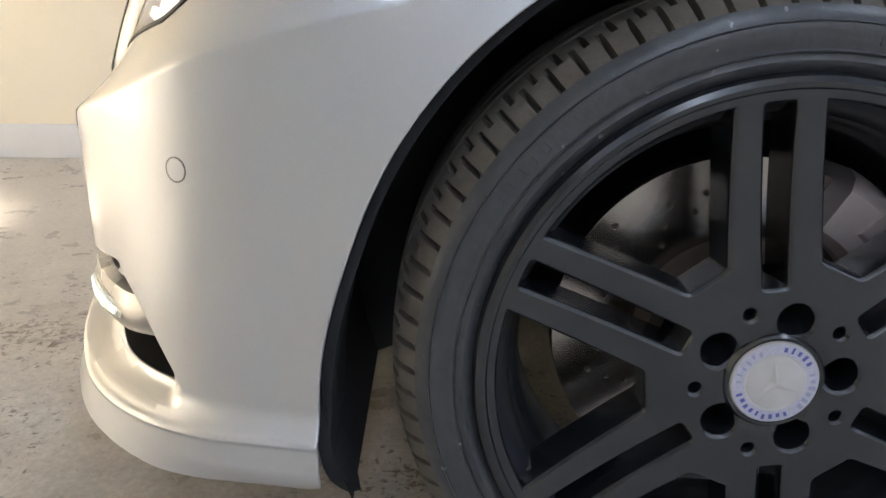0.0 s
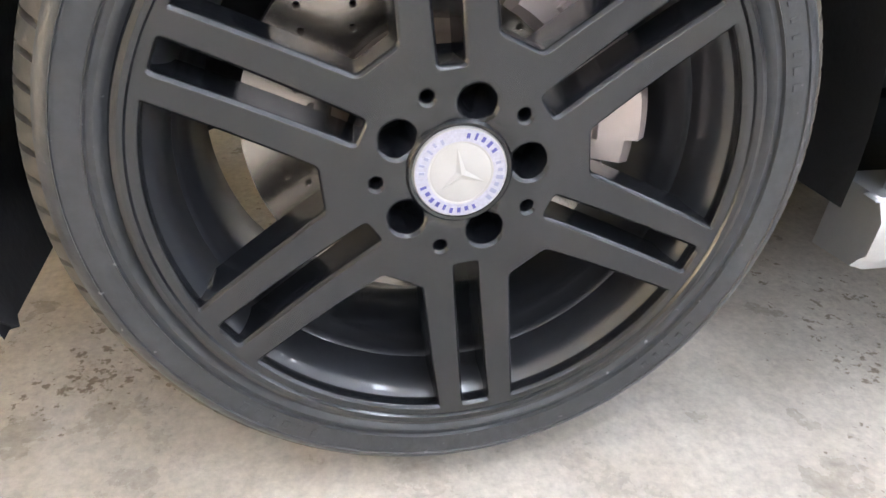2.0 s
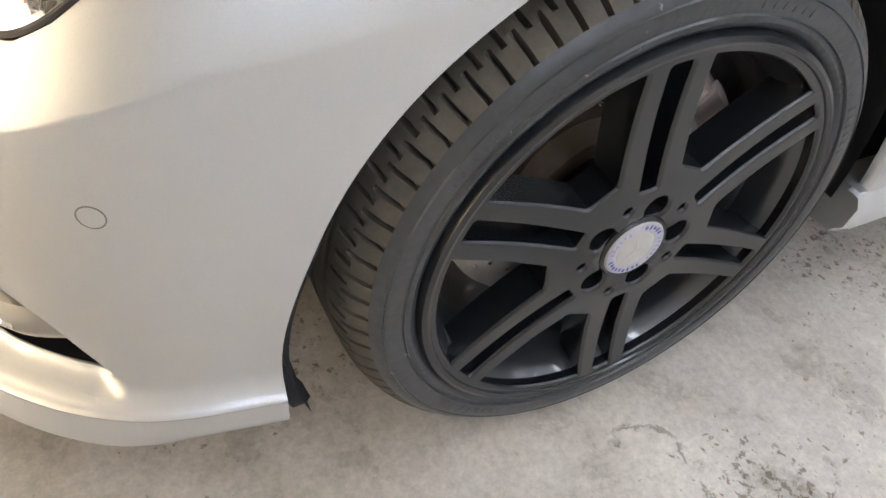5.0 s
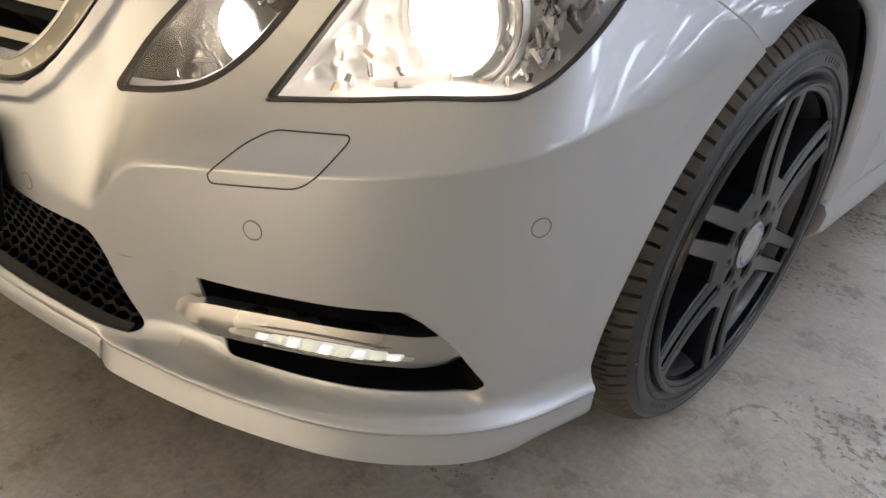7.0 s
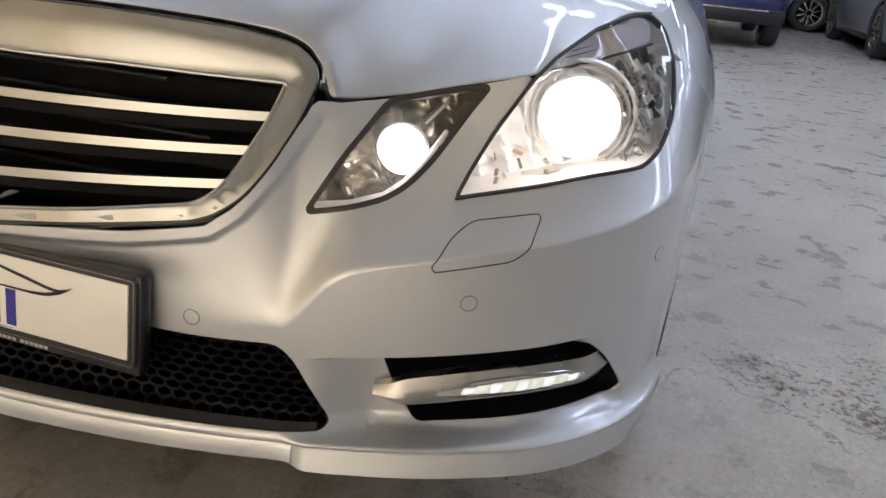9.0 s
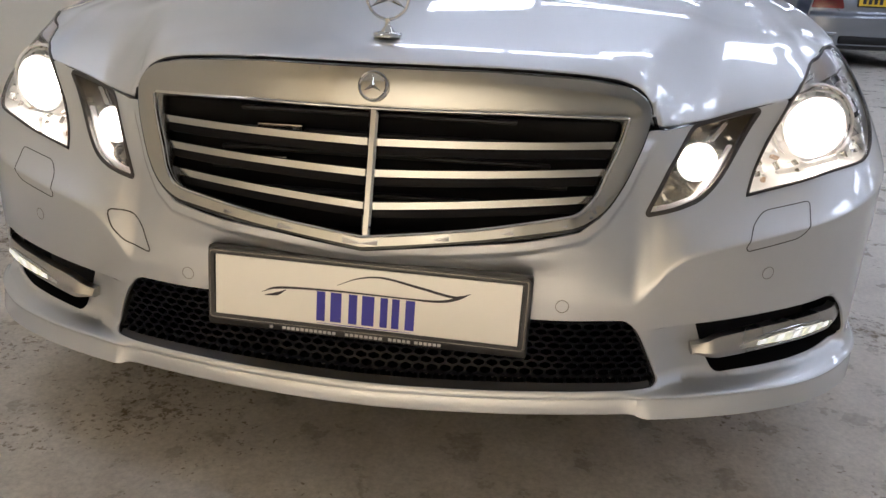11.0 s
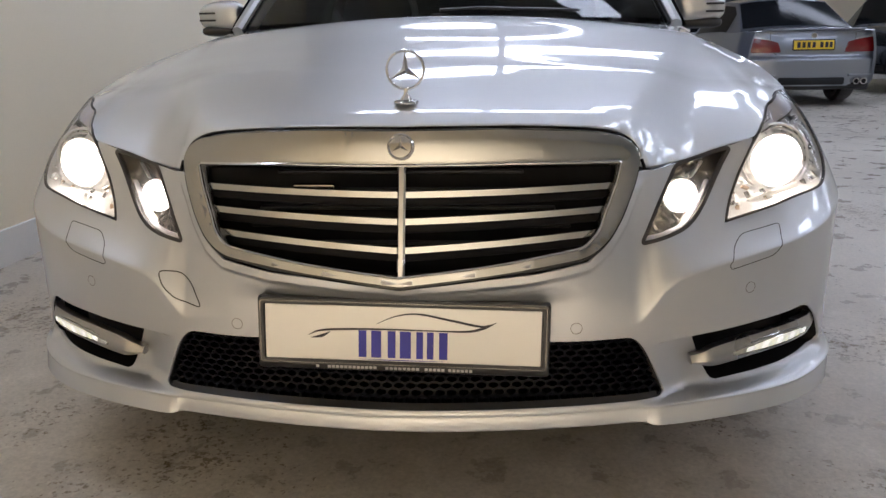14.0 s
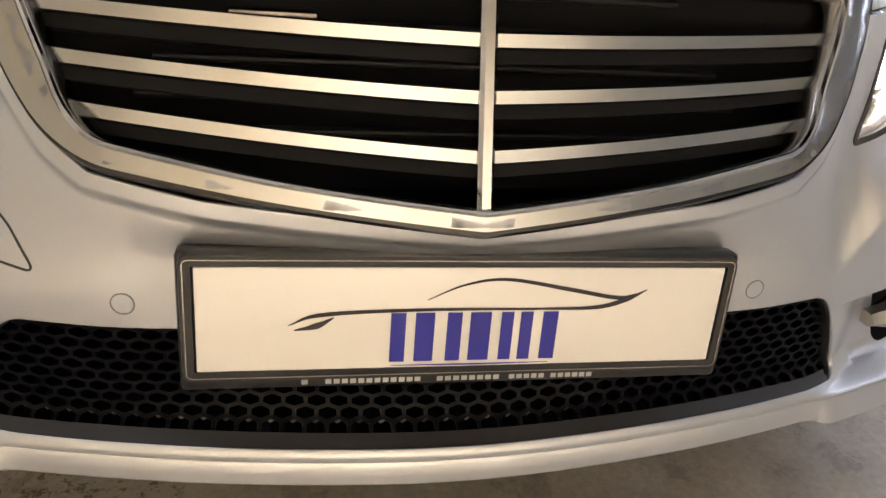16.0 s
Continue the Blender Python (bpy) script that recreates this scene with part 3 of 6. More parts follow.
def inset(u, z):
    """How far the body lies inside its plan outline."""
    u = np.abs(u)
    h = np.maximum(z - crease(u), 0)
    e = 0.0035 + 0.014 * (1 - step(0.44, 0.58, u))
    h = np.sqrt(h * h + e * e) - e
    d = lean_a(u) * (1 - np.exp(-h / 0.055)) + lean_b(u) * h + lean_c(u) * h * h
    wing = step(0.43, 0.475, u)                 # the splitter lip begins in a notch beside the intake
    crest, fade = lip_crest(u), 1 - step(1.075, 1.12, u)
    rise = np.clip((crest + 0.030 - z) / 0.030, 0, 1)
    lip = (0.0225 - 0.008 * step(0.80, 1.05, u)) * rise**1.8 + (0.30 - 0.24 * step(0.72, 1.0, u)) * np.maximum(crest - z, 0) + 0.0022 * np.exp(-(((z - crest) / 0.0030) ** 2))
    curl = np.maximum(0.2265 - z, 0)             # the lip's lower edge rolls inwards round the corner
    d = d + (0.10 * curl + 18.0 * curl * curl) * step(0.90, 1.02, u) * fade
    d = d - ((1 - wing) * 0.020 * step(0.268, 0.242, z) + wing * lip) * fade
    top = 0.362 + (u - 0.556) * 0.085
    rim, floor_z = shelf_rim(u), 0.2535 + (u - 0.608) * 0.055
    shelf = np.clip((z - rim) / np.maximum(floor_z - rim, 0.004), 0, 1)
    shelf = shelf * (1.5 - 0.5 * shelf)
    outer = 0.842 + np.clip(0.380 - z, 0, 0.10) * 0.90
    pocket = 0.026 - 0.012 * step(0.62, 0.84, u)
    d = d + pocket * step(0.458, 0.56, u) * (1 - step(outer - 0.035, outer, u)) * shelf * (1 - step(top - 0.004, top + 0.001, z))
    bead = from_grille(u, z)
    d = d - 0.0045 * (1 - step(0.011, 0.022, bead)) * step(0.0, 0.02, 0.655 - z)
    d = d + 0.011 * (1 - step(0.20, 0.36, u)) * step(0.480, 0.44, z) * step(0.25, 0.30, z)
    y = np.interp(u, ALONG, LINE[:, 1])
    rr = np.hypot(y - HUB[1], z - HUB[2])
    ramp = 0.414 - rr
    d = d - 0.12 * np.clip(0.5 * (ramp + np.sqrt(ramp * ramp + 0.0015**2)), 0, 0.044) * step(0.95, 1.04, u) * step(0.22, 0.30, z)
    return d + 0.02 * np.maximum(0.0, 0.30 - z) * step(1.3, 1.5, u)


def body(u, z):
    u, z = np.asarray(u, float), np.asarray(z, float)
    a, s = np.abs(u), np.where(u < 0, -1.0, 1.0)
    x, y = np.interp(a, ALONG, LINE[:, 0]), np.interp(a, ALONG, LINE[:, 1])
    nx, ny = np.interp(a, ALONG, OUTWARD[:, 0]), np.interp(a, ALONG, OUTWARD[:, 1])
    d = inset(u, z)
    return np.stack([s * (x - nx * d), y - ny * d, z + 0 * u], -1)


def u_at(y):
    return float(np.interp(y, LINE[:, 1], ALONG))


shoulder = curve_through([0.20, 0.40, 0.46, 0.525, 0.58, 0.70, 0.85, 1.10, 1.42, 2.4, 4.8], [0.70, 0.757, 0.778, 0.788, 0.797, 0.828, 0.862, 0.905, 0.938, 0.945, 0.945])


def side_x(y):
    y = np.asarray(y, float)
    yy = np.maximum(y, 0.525)
    u = np.interp(yy + 0.0, LINE[:, 1], ALONG)
    return np.abs(body(u, shoulder(yy))[..., 0])


def grille_at(x, z):
    x, z = np.asarray(x, float), np.asarray(z, float)
    return np.stack([x, -0.004 + 0.32 * (z - 0.487) + (0.39 + 0.6 * (z - 0.53)) * x * x, z], -1)


# the bonnet's front edge follows the grille's top and then the lamps' upper edge
EDGE = [grille_at(x, z) + [0, 0.007, 0] for x, z in ((0, 0.7580), (0.18, 0.7570), (0.30, 0.7510), (0.37, 0.7425), (0.410, 0.7275), (0.4305, 0.7050))]
EDGE += [grille_at(0.4365, 0.687) + [0, 0.004, 0], np.array([0.4405, 0.1590, 0.6740])] + [body(u, z) for u, z in ((0.477, 0.6690), (0.490, 0.6690), (0.527, 0.6725), (0.580, 0.6800), (0.633, 0.6915), (0.690, 0.7020), (0.748, 0.7130), (0.808, 0.7405), (0.860, 0.7545), (0.923, 0.7655), (0.981, 0.7735), (1.070, 0.7885), (1.121, 0.7905), (1.20, 0.7960))]
EDGE = np.array(EDGE)
nose_y = curve_through(EDGE[:, 0], EDGE[:, 1])
nose_z = curve_through(EDGE[:, 0], EDGE[:, 2])


# the crease on each side of the bonnet, from the grille's corner to the screen
ridge_x = curve_through([0.0, 0.10, 0.186, 0.276, 0.441, 0.734, 1.208, 1.5], [0.38, 0.418, 0.449, 0.481, 0.534, 0.609, 0.715, 0.76])


spine = softened(curve_through([0, 0.09, 0.2, 0.37, 0.50, 0.60, 0.68, 0.76, 0.84, 0.92, 1.0, 1.05, 1.12, 1.3, 1.6, 3], [0.754, 0.775, 0.7990, 0.8335, 0.8595, 0.8791, 0.8948, 0.9110, 0.9288, 0.9482, 0.9672, 0.9745, 0.9765, 0.9790, 0.98, 0.98]), 0.03)


def crown(x, y):
    mid = spine(y)
    wide = side_x(y)
    d = np.abs(x) - ridge_x(y)
    e = np.sqrt(d * d + 0.007**2)
    out = 0.5 * (d + e)
    fall = np.clip(out / np.maximum(wide - ridge_x(y), 0.05), 0, 1)
    ridge = 0.0070 * np.exp(0.5 * (d - e) / 0.17) * np.exp(-out / 0.075) * (1 - fall) * step(0.16, 0.50, y)
    swell = 0.005 * np.sin(math.pi * fall) ** 2 * step(0.20, 0.45, y)
    return mid - (mid - shoulder(y)) * (np.abs(x) / wide) ** 2.1 + ridge + swell


XS = np.linspace(-0.9, 0.9, 721)
KERNEL = np.exp(-0.5 * (np.arange(-80, 81) * 0.0025 / 0.06) ** 2)
KERNEL /= KERNEL.sum()
blur = lambda v: np.convolve(np.pad(v, 80, mode="edge"), KERNEL, mode="valid")
CORE, FLANK = np.clip(XS, -0.36, 0.36), np.where(XS < 0, -1, 1) * np.maximum(np.abs(XS), 0.50)
core_y, core_dip = blur(nose_y(CORE)), blur(crown(CORE, nose_y(CORE)) - nose_z(CORE))
flank_y, flank_dip = nose_y(FLANK), crown(FLANK, nose_y(FLANK)) - nose_z(FLANK)


def bonnet(x, y):
    """The bonnet: its crown, drooping towards a front edge that it meets exactly. Within the creases it droops late, beyond them early."""
    x, y = np.asarray(x, float), np.asarray(y, float)
    f = nose_y(x)
    def droop(v):
        past = lambda g: 0.5 * ((v - g) + np.sqrt((v - g) ** 2 + 0.01**2))
        out = step(-0.055, 0.085, np.abs(x) - ridge_x(v))
        core = np.interp(x, XS, core_dip) * np.exp(-past(np.interp(x, XS, core_y)) / 0.055)
        flank = np.interp(x, XS, flank_dip) * np.exp(-past(np.interp(x, XS, flank_y)) / 0.19)
        return core * (1 - out) + flank * out
    rest = crown(x, f) - nose_z(x) - droop(f)
    return np.stack([x, y, crown(x, y) - droop(y) - rest * np.exp(-np.maximum(y - f, 0) / 0.026)], -1)


def mirrored(loop):
    return [(-a, b) for a, b in loop][::-1]


car = thing("silver_saloon_car", "silver metallic saloon car with black alloy wheels and lit headlights", "car")

# outlines over the body, in metres along the plan and height
HEADLIGHT = [(0.644, 0.562), (0.735, 0.579), (0.824, 0.596), (0.885, 0.604), (0.918, 0.609), (0.951, 0.625), (0.996, 0.655), (1.043, 0.689), (1.095, 0.732), (1.117, 0.757), (1.126, 0.772), (1.113, 0.786), (1.069, 0.786), (0.978, 0.770), (0.920, 0.763), (0.858, 0.751), (0.804, 0.737), (0.750, 0.708), (0.699, 0.646)]
INNER_LIGHT = [(0.452, 0.535), (0.506, 0.544), (0.550, 0.555), (0.579, 0.572), (0.611, 0.602), (0.687, 0.694), (0.616, 0.683), (0.546, 0.669), (0.494, 0.602)]
FOG = [(0.556, 0.3585), (0.648, 0.3665), (0.760, 0.3765), (0.840, 0.3800), (0.878, 0.351), (0.926, 0.291), (0.912, 0.275), (0.820, 0.2680), (0.700, 0.2590), (0.608, 0.2550), (0.580, 0.300)]
MESH = [(0.0, 0.362), (0.30, 0.370), (0.427, 0.372), (0.449, 0.350), (0.499, 0.258), (0.486, 0.250), (0.35, 0.249), (0.0, 0.249)]
GRILLE_OUT = [(0, 0.748), (0.18, 0.747), (0.33, 0.738), (0.402, 0.725), (0.431, 0.698), (0.421, 0.652), (0.395, 0.592), (0.368, 0.551), (0.331, 0.527), (0.19, 0.508), (0, 0.487)]
GRILLE_IN = [(0, 0.691), (0.20, 0.690), (0.397, 0.684), (0.386, 0.645), (0.352, 0.567), (0.326, 0.543), (0.18, 0.521), (0, 0.501)]


def arch(r, a0, a1, n=40, low=0.022):
    """The wheel arch over (along, height); angles from level at the front, over the top."""
    out = []
    for k in range(n + 1):
        a = radians(a0 + (a1 - a0) * k / n)
        q = r + low * float(step(0.35, -0.25, math.sin(a))) + 0.026 * float(step(0.25, 0.9, -math.cos(a)))
        out.append((u_at(HUB[1] - q * math.cos(a)), HUB[2] + q * math.sin(a)))
    return out


SEAM = [(1.258, 0.640), (1.228, 0.664), (1.150, 0.702), (1.120, 0.727), (1.106, 0.7405)]
half = [(0, 0.212), (0.436, 0.212), (0.462, 0.2055), (0.50, 0.2045), (0.9, 0.2040), (1.0, 0.2035), (1.062, 0.2050), (1.0725, 0.2090)]
half += arch(0.372, -13, 58, 26)[1:]
half += [(a - 0.0015, b - 0.001) for a, b in SEAM[1:-1]]
half += [(a, b - 0.003) for a, b in HEADLIGHT[8::-1]] + [(HEADLIGHT[0][0] - 0.004, HEADLIGHT[0][1] - 0.002)] + [(a - 0.004, b) for a, b in HEADLIGHT[:16:-1]]
half += [(0.741, 0.7085), (0.69, 0.6975), (0.633, 0.6870), (0.580, 0.6755), (0.527, 0.6680), (0.490, 0.6645), (0.460, 0.6650), (0.4535, 0.6600)] + GRILLE_EDGE[2:]
bumper_line = half + [(-a, b) for a, b in half[::-1] if a > 1e-6]
mesh_line = rounded(MESH[1:-1] + [(-a, b) for a, b in MESH[-2:0:-1]], 0.016)
fog_line, inner_line = rounded(FOG, 0.014), rounded(INNER_LIGHT, [0.010] + [0.02] * 4 + [0.010, 0.02, 0.012, 0.02])
light_line = rounded(HEADLIGHT, [0.008] + [0.03] * 18)
bumper = panel("front_bumper", body, bumper_line, [mesh_line, fog_line, mirrored(fog_line), inner_line, mirrored(inner_line)], SILVER, car, "silver painted front bumper", gap=0.009, edge=0.006, rim=((0.0012, 0.0012), (0.0012, 0.005)),
               guides=[[(s * u, float(crease(u)) + o) for u in np.linspace(0.40, 1.25, 120)] for s in (1, -1) for o in (-0.001, 0.003, 0.008)]
               + [[(s * u, 0.362 + (u - 0.556) * 0.085 + o) for u in np.linspace(0.458, 0.86, 50)] for s in (1, -1) for o in (-0.0045, -0.002, 0.0015)]
               + [[(s * u, z) for u in np.linspace(0.0, 1.06, 120)] for s in (1, -1) for z in (0.260, 0.265)]
               + [[(s * u, float(fn(u)) + o) for u in np.linspace(0.44, 1.066, 90)] for s in (1, -1) for fn, o in ((lip_crest, -0.010), (lip_crest, -0.006), (lip_crest, -0.003), (lip_crest, 0.0), (lip_crest, 0.003), (lip_crest, 0.006), (shelf_rim, 0.0), (shelf_rim, 0.0025), (shelf_rim, 0.005), (shelf_rim, 0.0075))]
               + [[(s * u, z) for u in np.linspace(0.0, 0.43, 50)] for s in (1, -1) for z in (0.240, 0.2445, 0.249)]
               + [[(s * u, z) for u in np.linspace(0.90, 1.06, 40)] for s in (1, -1) for z in (0.2095, 0.2150, 0.2210, 0.2270)]
               + [[(s * (a - o * c), b - o * e) for a, b, c, e in GRILLE_BAND] for s in (1, -1) for o in (0.006, 0.011, 0.0145, 0.0175, 0.0205, 0.024)]
               + [[(s * a, b) for a, b in arch(r, -13, 58, 30, 0.0)] for s in (1, -1) for r in (0.409, 0.414, 0.419)])

# the thin rolled edge between the two splitter lips
us = np.linspace(-0.452, 0.452, 70)
p, n = frame_of(body, us, 0 * us + 0.2245)
sweep("centre_lip", p, n, [(0.0155, -0.010), (0.0150, 0.0020), (0.0120, 0.0042), (0.0040, 0.0036), (-0.0085, 0.0024), (-0.0120, 0.0005), (-0.0125, -0.010)], SILVER, car, "silver painted centre lip")


# thin lines of covers and round sensors let into the bumper
def groove(name, loop, material=SEAL, width=0.0006, parent=bumper, surf=body, closed=True, lift=0.0004):
    l = spaced(np.array(loop, float), 0.006, closed)
    p, n = frame_of(surf, l[:, 0], l[:, 1])
    return sweep(name, p, n, [(-width, -0.002), (-width, lift), (width, lift), (width, -0.002)], material, parent, closed=closed)


WASHER = [(0.757, 0.555), (0.665, 0.541), (0.637, 0.523), (0.612, 0.494), (0.616, 0.486), (0.712, 0.503), (0.730, 0.518)]
TOW = [(0.493, 0.483), (0.447, 0.479), (0.420, 0.462), (0.393, 0.419), (0.450, 0.430), (0.474, 0.450)]
groove("washer_cover_joint", rounded(WASHER, 0.012), width=0.0008)
groove("washer_cover_joint", rounded(mirrored(WASHER), 0.012), width=0.0008)
groove("tow_cover_joint", rounded(mirrored(TOW), 0.012), width=0.0012)
for su, sz in ((0.318, 0.395), (0.663, 0.446), (0.952, 0.489)):
    for s in (1, -1):
        loop = [(s * su + 0.0105 * math.cos(a), sz + 0.0105 * math.sin(a)) for a in np.linspace(0, 2 * math.pi, 20, endpoint=False)]
        groove("parking_sensor_ring", loop, SENSOR_LINE, 0.0006)
        panel("parking_sensor", body, [(s * su + 0.0095 * math.cos(a), sz + 0.0095 * math.sin(a)) for a in np.linspace(0, 2 * math.pi, 20, endpoint=False)], [], SILVER, bumper, gap=0.01, edge=0.004, lift=0.0006, rim=((0.0006, 0.001),))

# lower intake: dark duct and honeycomb grid behind the opening
panel("intake_duct", lambda u, z: body(u, z) + np.stack([0 * u, 0.075 + 0 * u, 0 * u], -1), rounded([(0.5, 0.385), (0.53, 0.235), (-0.53, 0.235), (-0.5, 0.385)], 0.01), [], LINER, car, gap=0.05, edge=0.03)


def honeycomb():
    """Raised hexagonal webs over the lower intake, slanting back at the bottom."""
    bm = bmesh.new()
    w, h = 0.0222, 0.0160
    done = set()
    def web(a, b):
        key = tuple(sorted(((round(a[0], 4), round(a[1], 4)), (round(b[0], 4), round(b[1], 4)))))
        if key in done:
            return
        done.add(key)
        m = ((a[0] + b[0]) / 2, (a[1] + b[1]) / 2)
        lim = np.interp(m[1], [0.25, 0.37], [0.511, 0.447])
        if abs(m[0]) > lim or not 0.238 < m[1] < 0.378:
            return
        d = np.array([b[0] - a[0], b[1] - a[1]])
        nrm = np.array([-d[1], d[0]]) / np.linalg.norm(d) * 0.0019
        lo, hi = [], []
        for q, o in ((a, nrm), (b, nrm), (b, -nrm), (a, -nrm)):
            base = body(np.array([q[0] + o[0]]), np.array([q[1] + o[1]]))[0]
            hi.append(bm.verts.new(base + [0, 0.014, 0]))
            out = body(np.array([q[0] + o[0] * 1.6]), np.array([q[1] + o[1] * 1.6]))[0]
            lo.append(bm.verts.new(out + [0, 0.034, 0]))
        bm.faces.new(hi)
        for i in range(4):
            bm.faces.new((hi[i], hi[(i + 1) % 4], lo[(i + 1) % 4], lo[i]))
    for j in range(-2, 18):
        for i in range(-30, 31):
            cx, cz = (i + 0.5 * (j % 2)) * w, 0.245 + j * h * 0.75
            c = [(cx + w / 2 * sx, cz + h / 4 * sz) for sx, sz in ((0, 2), (1, 1), (1, -1), (0, -2), (-1, -1), (-1, 1))]
            for k in range(6):
                web(c[k], c[(k + 1) % 6])
    return bm


tagged(part("honeycomb_grid", honeycomb(), GRID_BLACK, car, "black plastic honeycomb intake grid", smooth=False), kind="stuff")
trim = spaced(np.array(mesh_line), 0.01)
p, n = frame_of(body, trim[:, 0], trim[:, 1])
sweep("intake_surround", p - n * 0.006, n, [(-0.012, 0.0), (-0.012, -0.02), (0.003, -0.02), (0.003, 0.0)], BLACK_TRIM, car, "black plastic intake surround", closed=True)
us = np.linspace(-0.478, 0.478, 60)
lower, upper = body(us, 0 * us + 0.2465) + [0, 0.004, 0], body(us, 0 * us + 0.2560) + [0, 0.010, 0]
k = len(us)
link_mesh("intake_sill", np.vstack([lower, upper]), [(i, i + 1, k + i + 1, k + i) for i in range(k - 1)], SILL, car, "dark grey sill under the intake grid")


def pushed(depth, wave=0.0):
    """The body set back along the plan normal, with a soft facet relief."""
    def fn(u, z):
        u, z = np.asarray(u, float), np.asarray(z, float)
        a, s = np.abs(u), np.where(u < 0, -1.0, 1.0)
        nx, ny = np.interp(a, ALONG, OUTWARD[:, 0]) * s, np.interp(a, ALONG, OUTWARD[:, 1])
        d = depth + wave * np.sin(u * 95.0) * np.sin(z * 60.0)
        return body(u, z) - np.stack([nx * d, ny * d, 0 * d], -1)
    return fn


def flat_back(depth):
    """A smooth back wall at one depth inside the plan outline."""
    def fn(u, z):
        u, z = np.asarray(u, float), np.asarray(z, float)
        a, s = np.abs(u), np.where(u < 0, -1.0, 1.0)
        x, y = np.interp(a, ALONG, LINE[:, 0]), np.interp(a, ALONG, LINE[:, 1])
        nx, ny = np.interp(a, ALONG, OUTWARD[:, 0]), np.interp(a, ALONG, OUTWARD[:, 1])
        return np.stack([s * (x - nx * depth), y - ny * depth, z + 0 * u], -1)
    return fn


def well_walls(name, loop, outer, inner, material, parent, label=""):
    """The walls between an opening and its back."""
    l = spaced(np.array(loop, float), 0.006)
    a, b = outer(l[:, 0], l[:, 1]), inner(l[:, 0], l[:, 1])
    k = len(l)
    return link_mesh(name, np.vstack([a, b]), [(i, (i + 1) % k, k + (i + 1) % k, k + i) for i in range(k)], material, parent, label)


# ---- fog recess with the chrome blade and its row of lit LEDs
for s in (1, -1):
    line = fog_line if s > 0 else mirrored(fog_line)
    recess = panel("fog_recess", flat_back(0.075), line, [], PITCH, car, "black recess of the daytime light", gap=0.02, edge=0.01, rim=((0.0, 0.002),))
    well_walls("recess_wall", line, body, flat_back(0.075), PITCH, recess)
    t = np.linspace(0, 1, 40)
    us, zs = 0.552 + 0.352 * t, 0.3080 + 0.028 * t + 0.006 * np.sin(math.pi * t)
    p, n = frame_of(body, s * us, 0 * us + 0.40)
    p = np.stack([p[:, 0], p[:, 1], zs], 1) - n * (0.001 + 0.002 * np.sin(math.pi * t) + 0.010 * (1 - step(0, 0.09, t)) + 0.014 * step(0.80, 1.0, t))[:, None]
    def blade(t, s=s):
        k = (0.0225 - 0.004 * abs(2 * t - 1) ** 3 - 0.012 * float(step(0.92, 1.0, t))) * (0.50 + 0.50 * float(step(0.0, 0.14, t)))
        return [(s * a, b) for a, b in ((-k, -0.014), (-k * 0.95, 0.0), (-k * 0.3, 0.005), (k * 0.25, 0.0075), (k * 0.9, 0.0015), (k, -0.002), (k, -0.014))]
    b = sweep("light_blade", p, n, blade, BLADE, car, "satin chrome blade of the daytime light")
    i0, i1 = 9, 33
    q, m = p[i0:i1] - np.array([0, 0, 0.0025]), n[i0:i1]
    tray = sweep("led_tray", q, m, lambda t, s=s: [(s * a, b) for a, b in ((lambda k: [(-k, 0.001), (-k * 0.6, 0.0070), (k * 0.6, 0.0082), (k, 0.004)])(0.0015 + 0.0105 * math.sin(math.pi * min(1, 0.02 + 0.95 * t)) ** 0.6))], LED_TRAY, b, "grey lens-shaped tray of the LEDs")
    for k in range(9):
        white = k % 2 == 0
        f = i0 + 4.6 + k * 2.0
        j = int(f)
        c, nn = p[j] + (p[j + 1] - p[j]) * (f - j) - np.array([0, 0, 0.0025]), n[j]
        along = Vector(p[j + 1] - p[j - 1]).normalized()
        up = Vector(nn).cross(along).normalized()
        turn = Matrix((along, up, Vector(nn))).transposed().to_4x4()
        tall = 0.0066 * math.sin(math.pi * (0.10 + 0.80 * k / 8)) ** 0.5
        for wide, high, out, mat in ((0.0098, tall * 1.25, 0.0066, LED_HALO), (0.0062 if white else 0.0050, tall * 0.95, 0.0080, LED if white else LED_Y)):
            bm = boxed(-wide, wide, -high, high, -0.0015, 0.0020, bevel=0.0022)
            for v in bm.verts:
                v.co.x += 0.6 * s * v.co.y
            moved(bm, Matrix.Translation(c + nn * out) @ turn)
            # the wider block is no lamp: it paints the halo round the LED
            if mat is LED_HALO:
                part("led_halo_block", bm, mat, tray, "glowing block for the LED's soft halo")
            else:
                part("led", bm, mat, tray, "lit white LED" if white else "lit pale yellow LED")
    for edge in (1, -1):
        wave = np.linspace(0, 1, len(q))
        half = 0.0015 + 0.0105 * np.sin(math.pi * np.minimum(1, 0.02 + 0.95 * wave)) ** 0.6
        rim_path = q + m * 0.0035 + np.array([0, 0, 1.0]) * (edge * (half + 0.0012))[:, None]
        sweep("tray_rim", rim_path, m, ring_profile(0.0016, 6), SATIN, tray, "thin chrome rim of the LED tray")

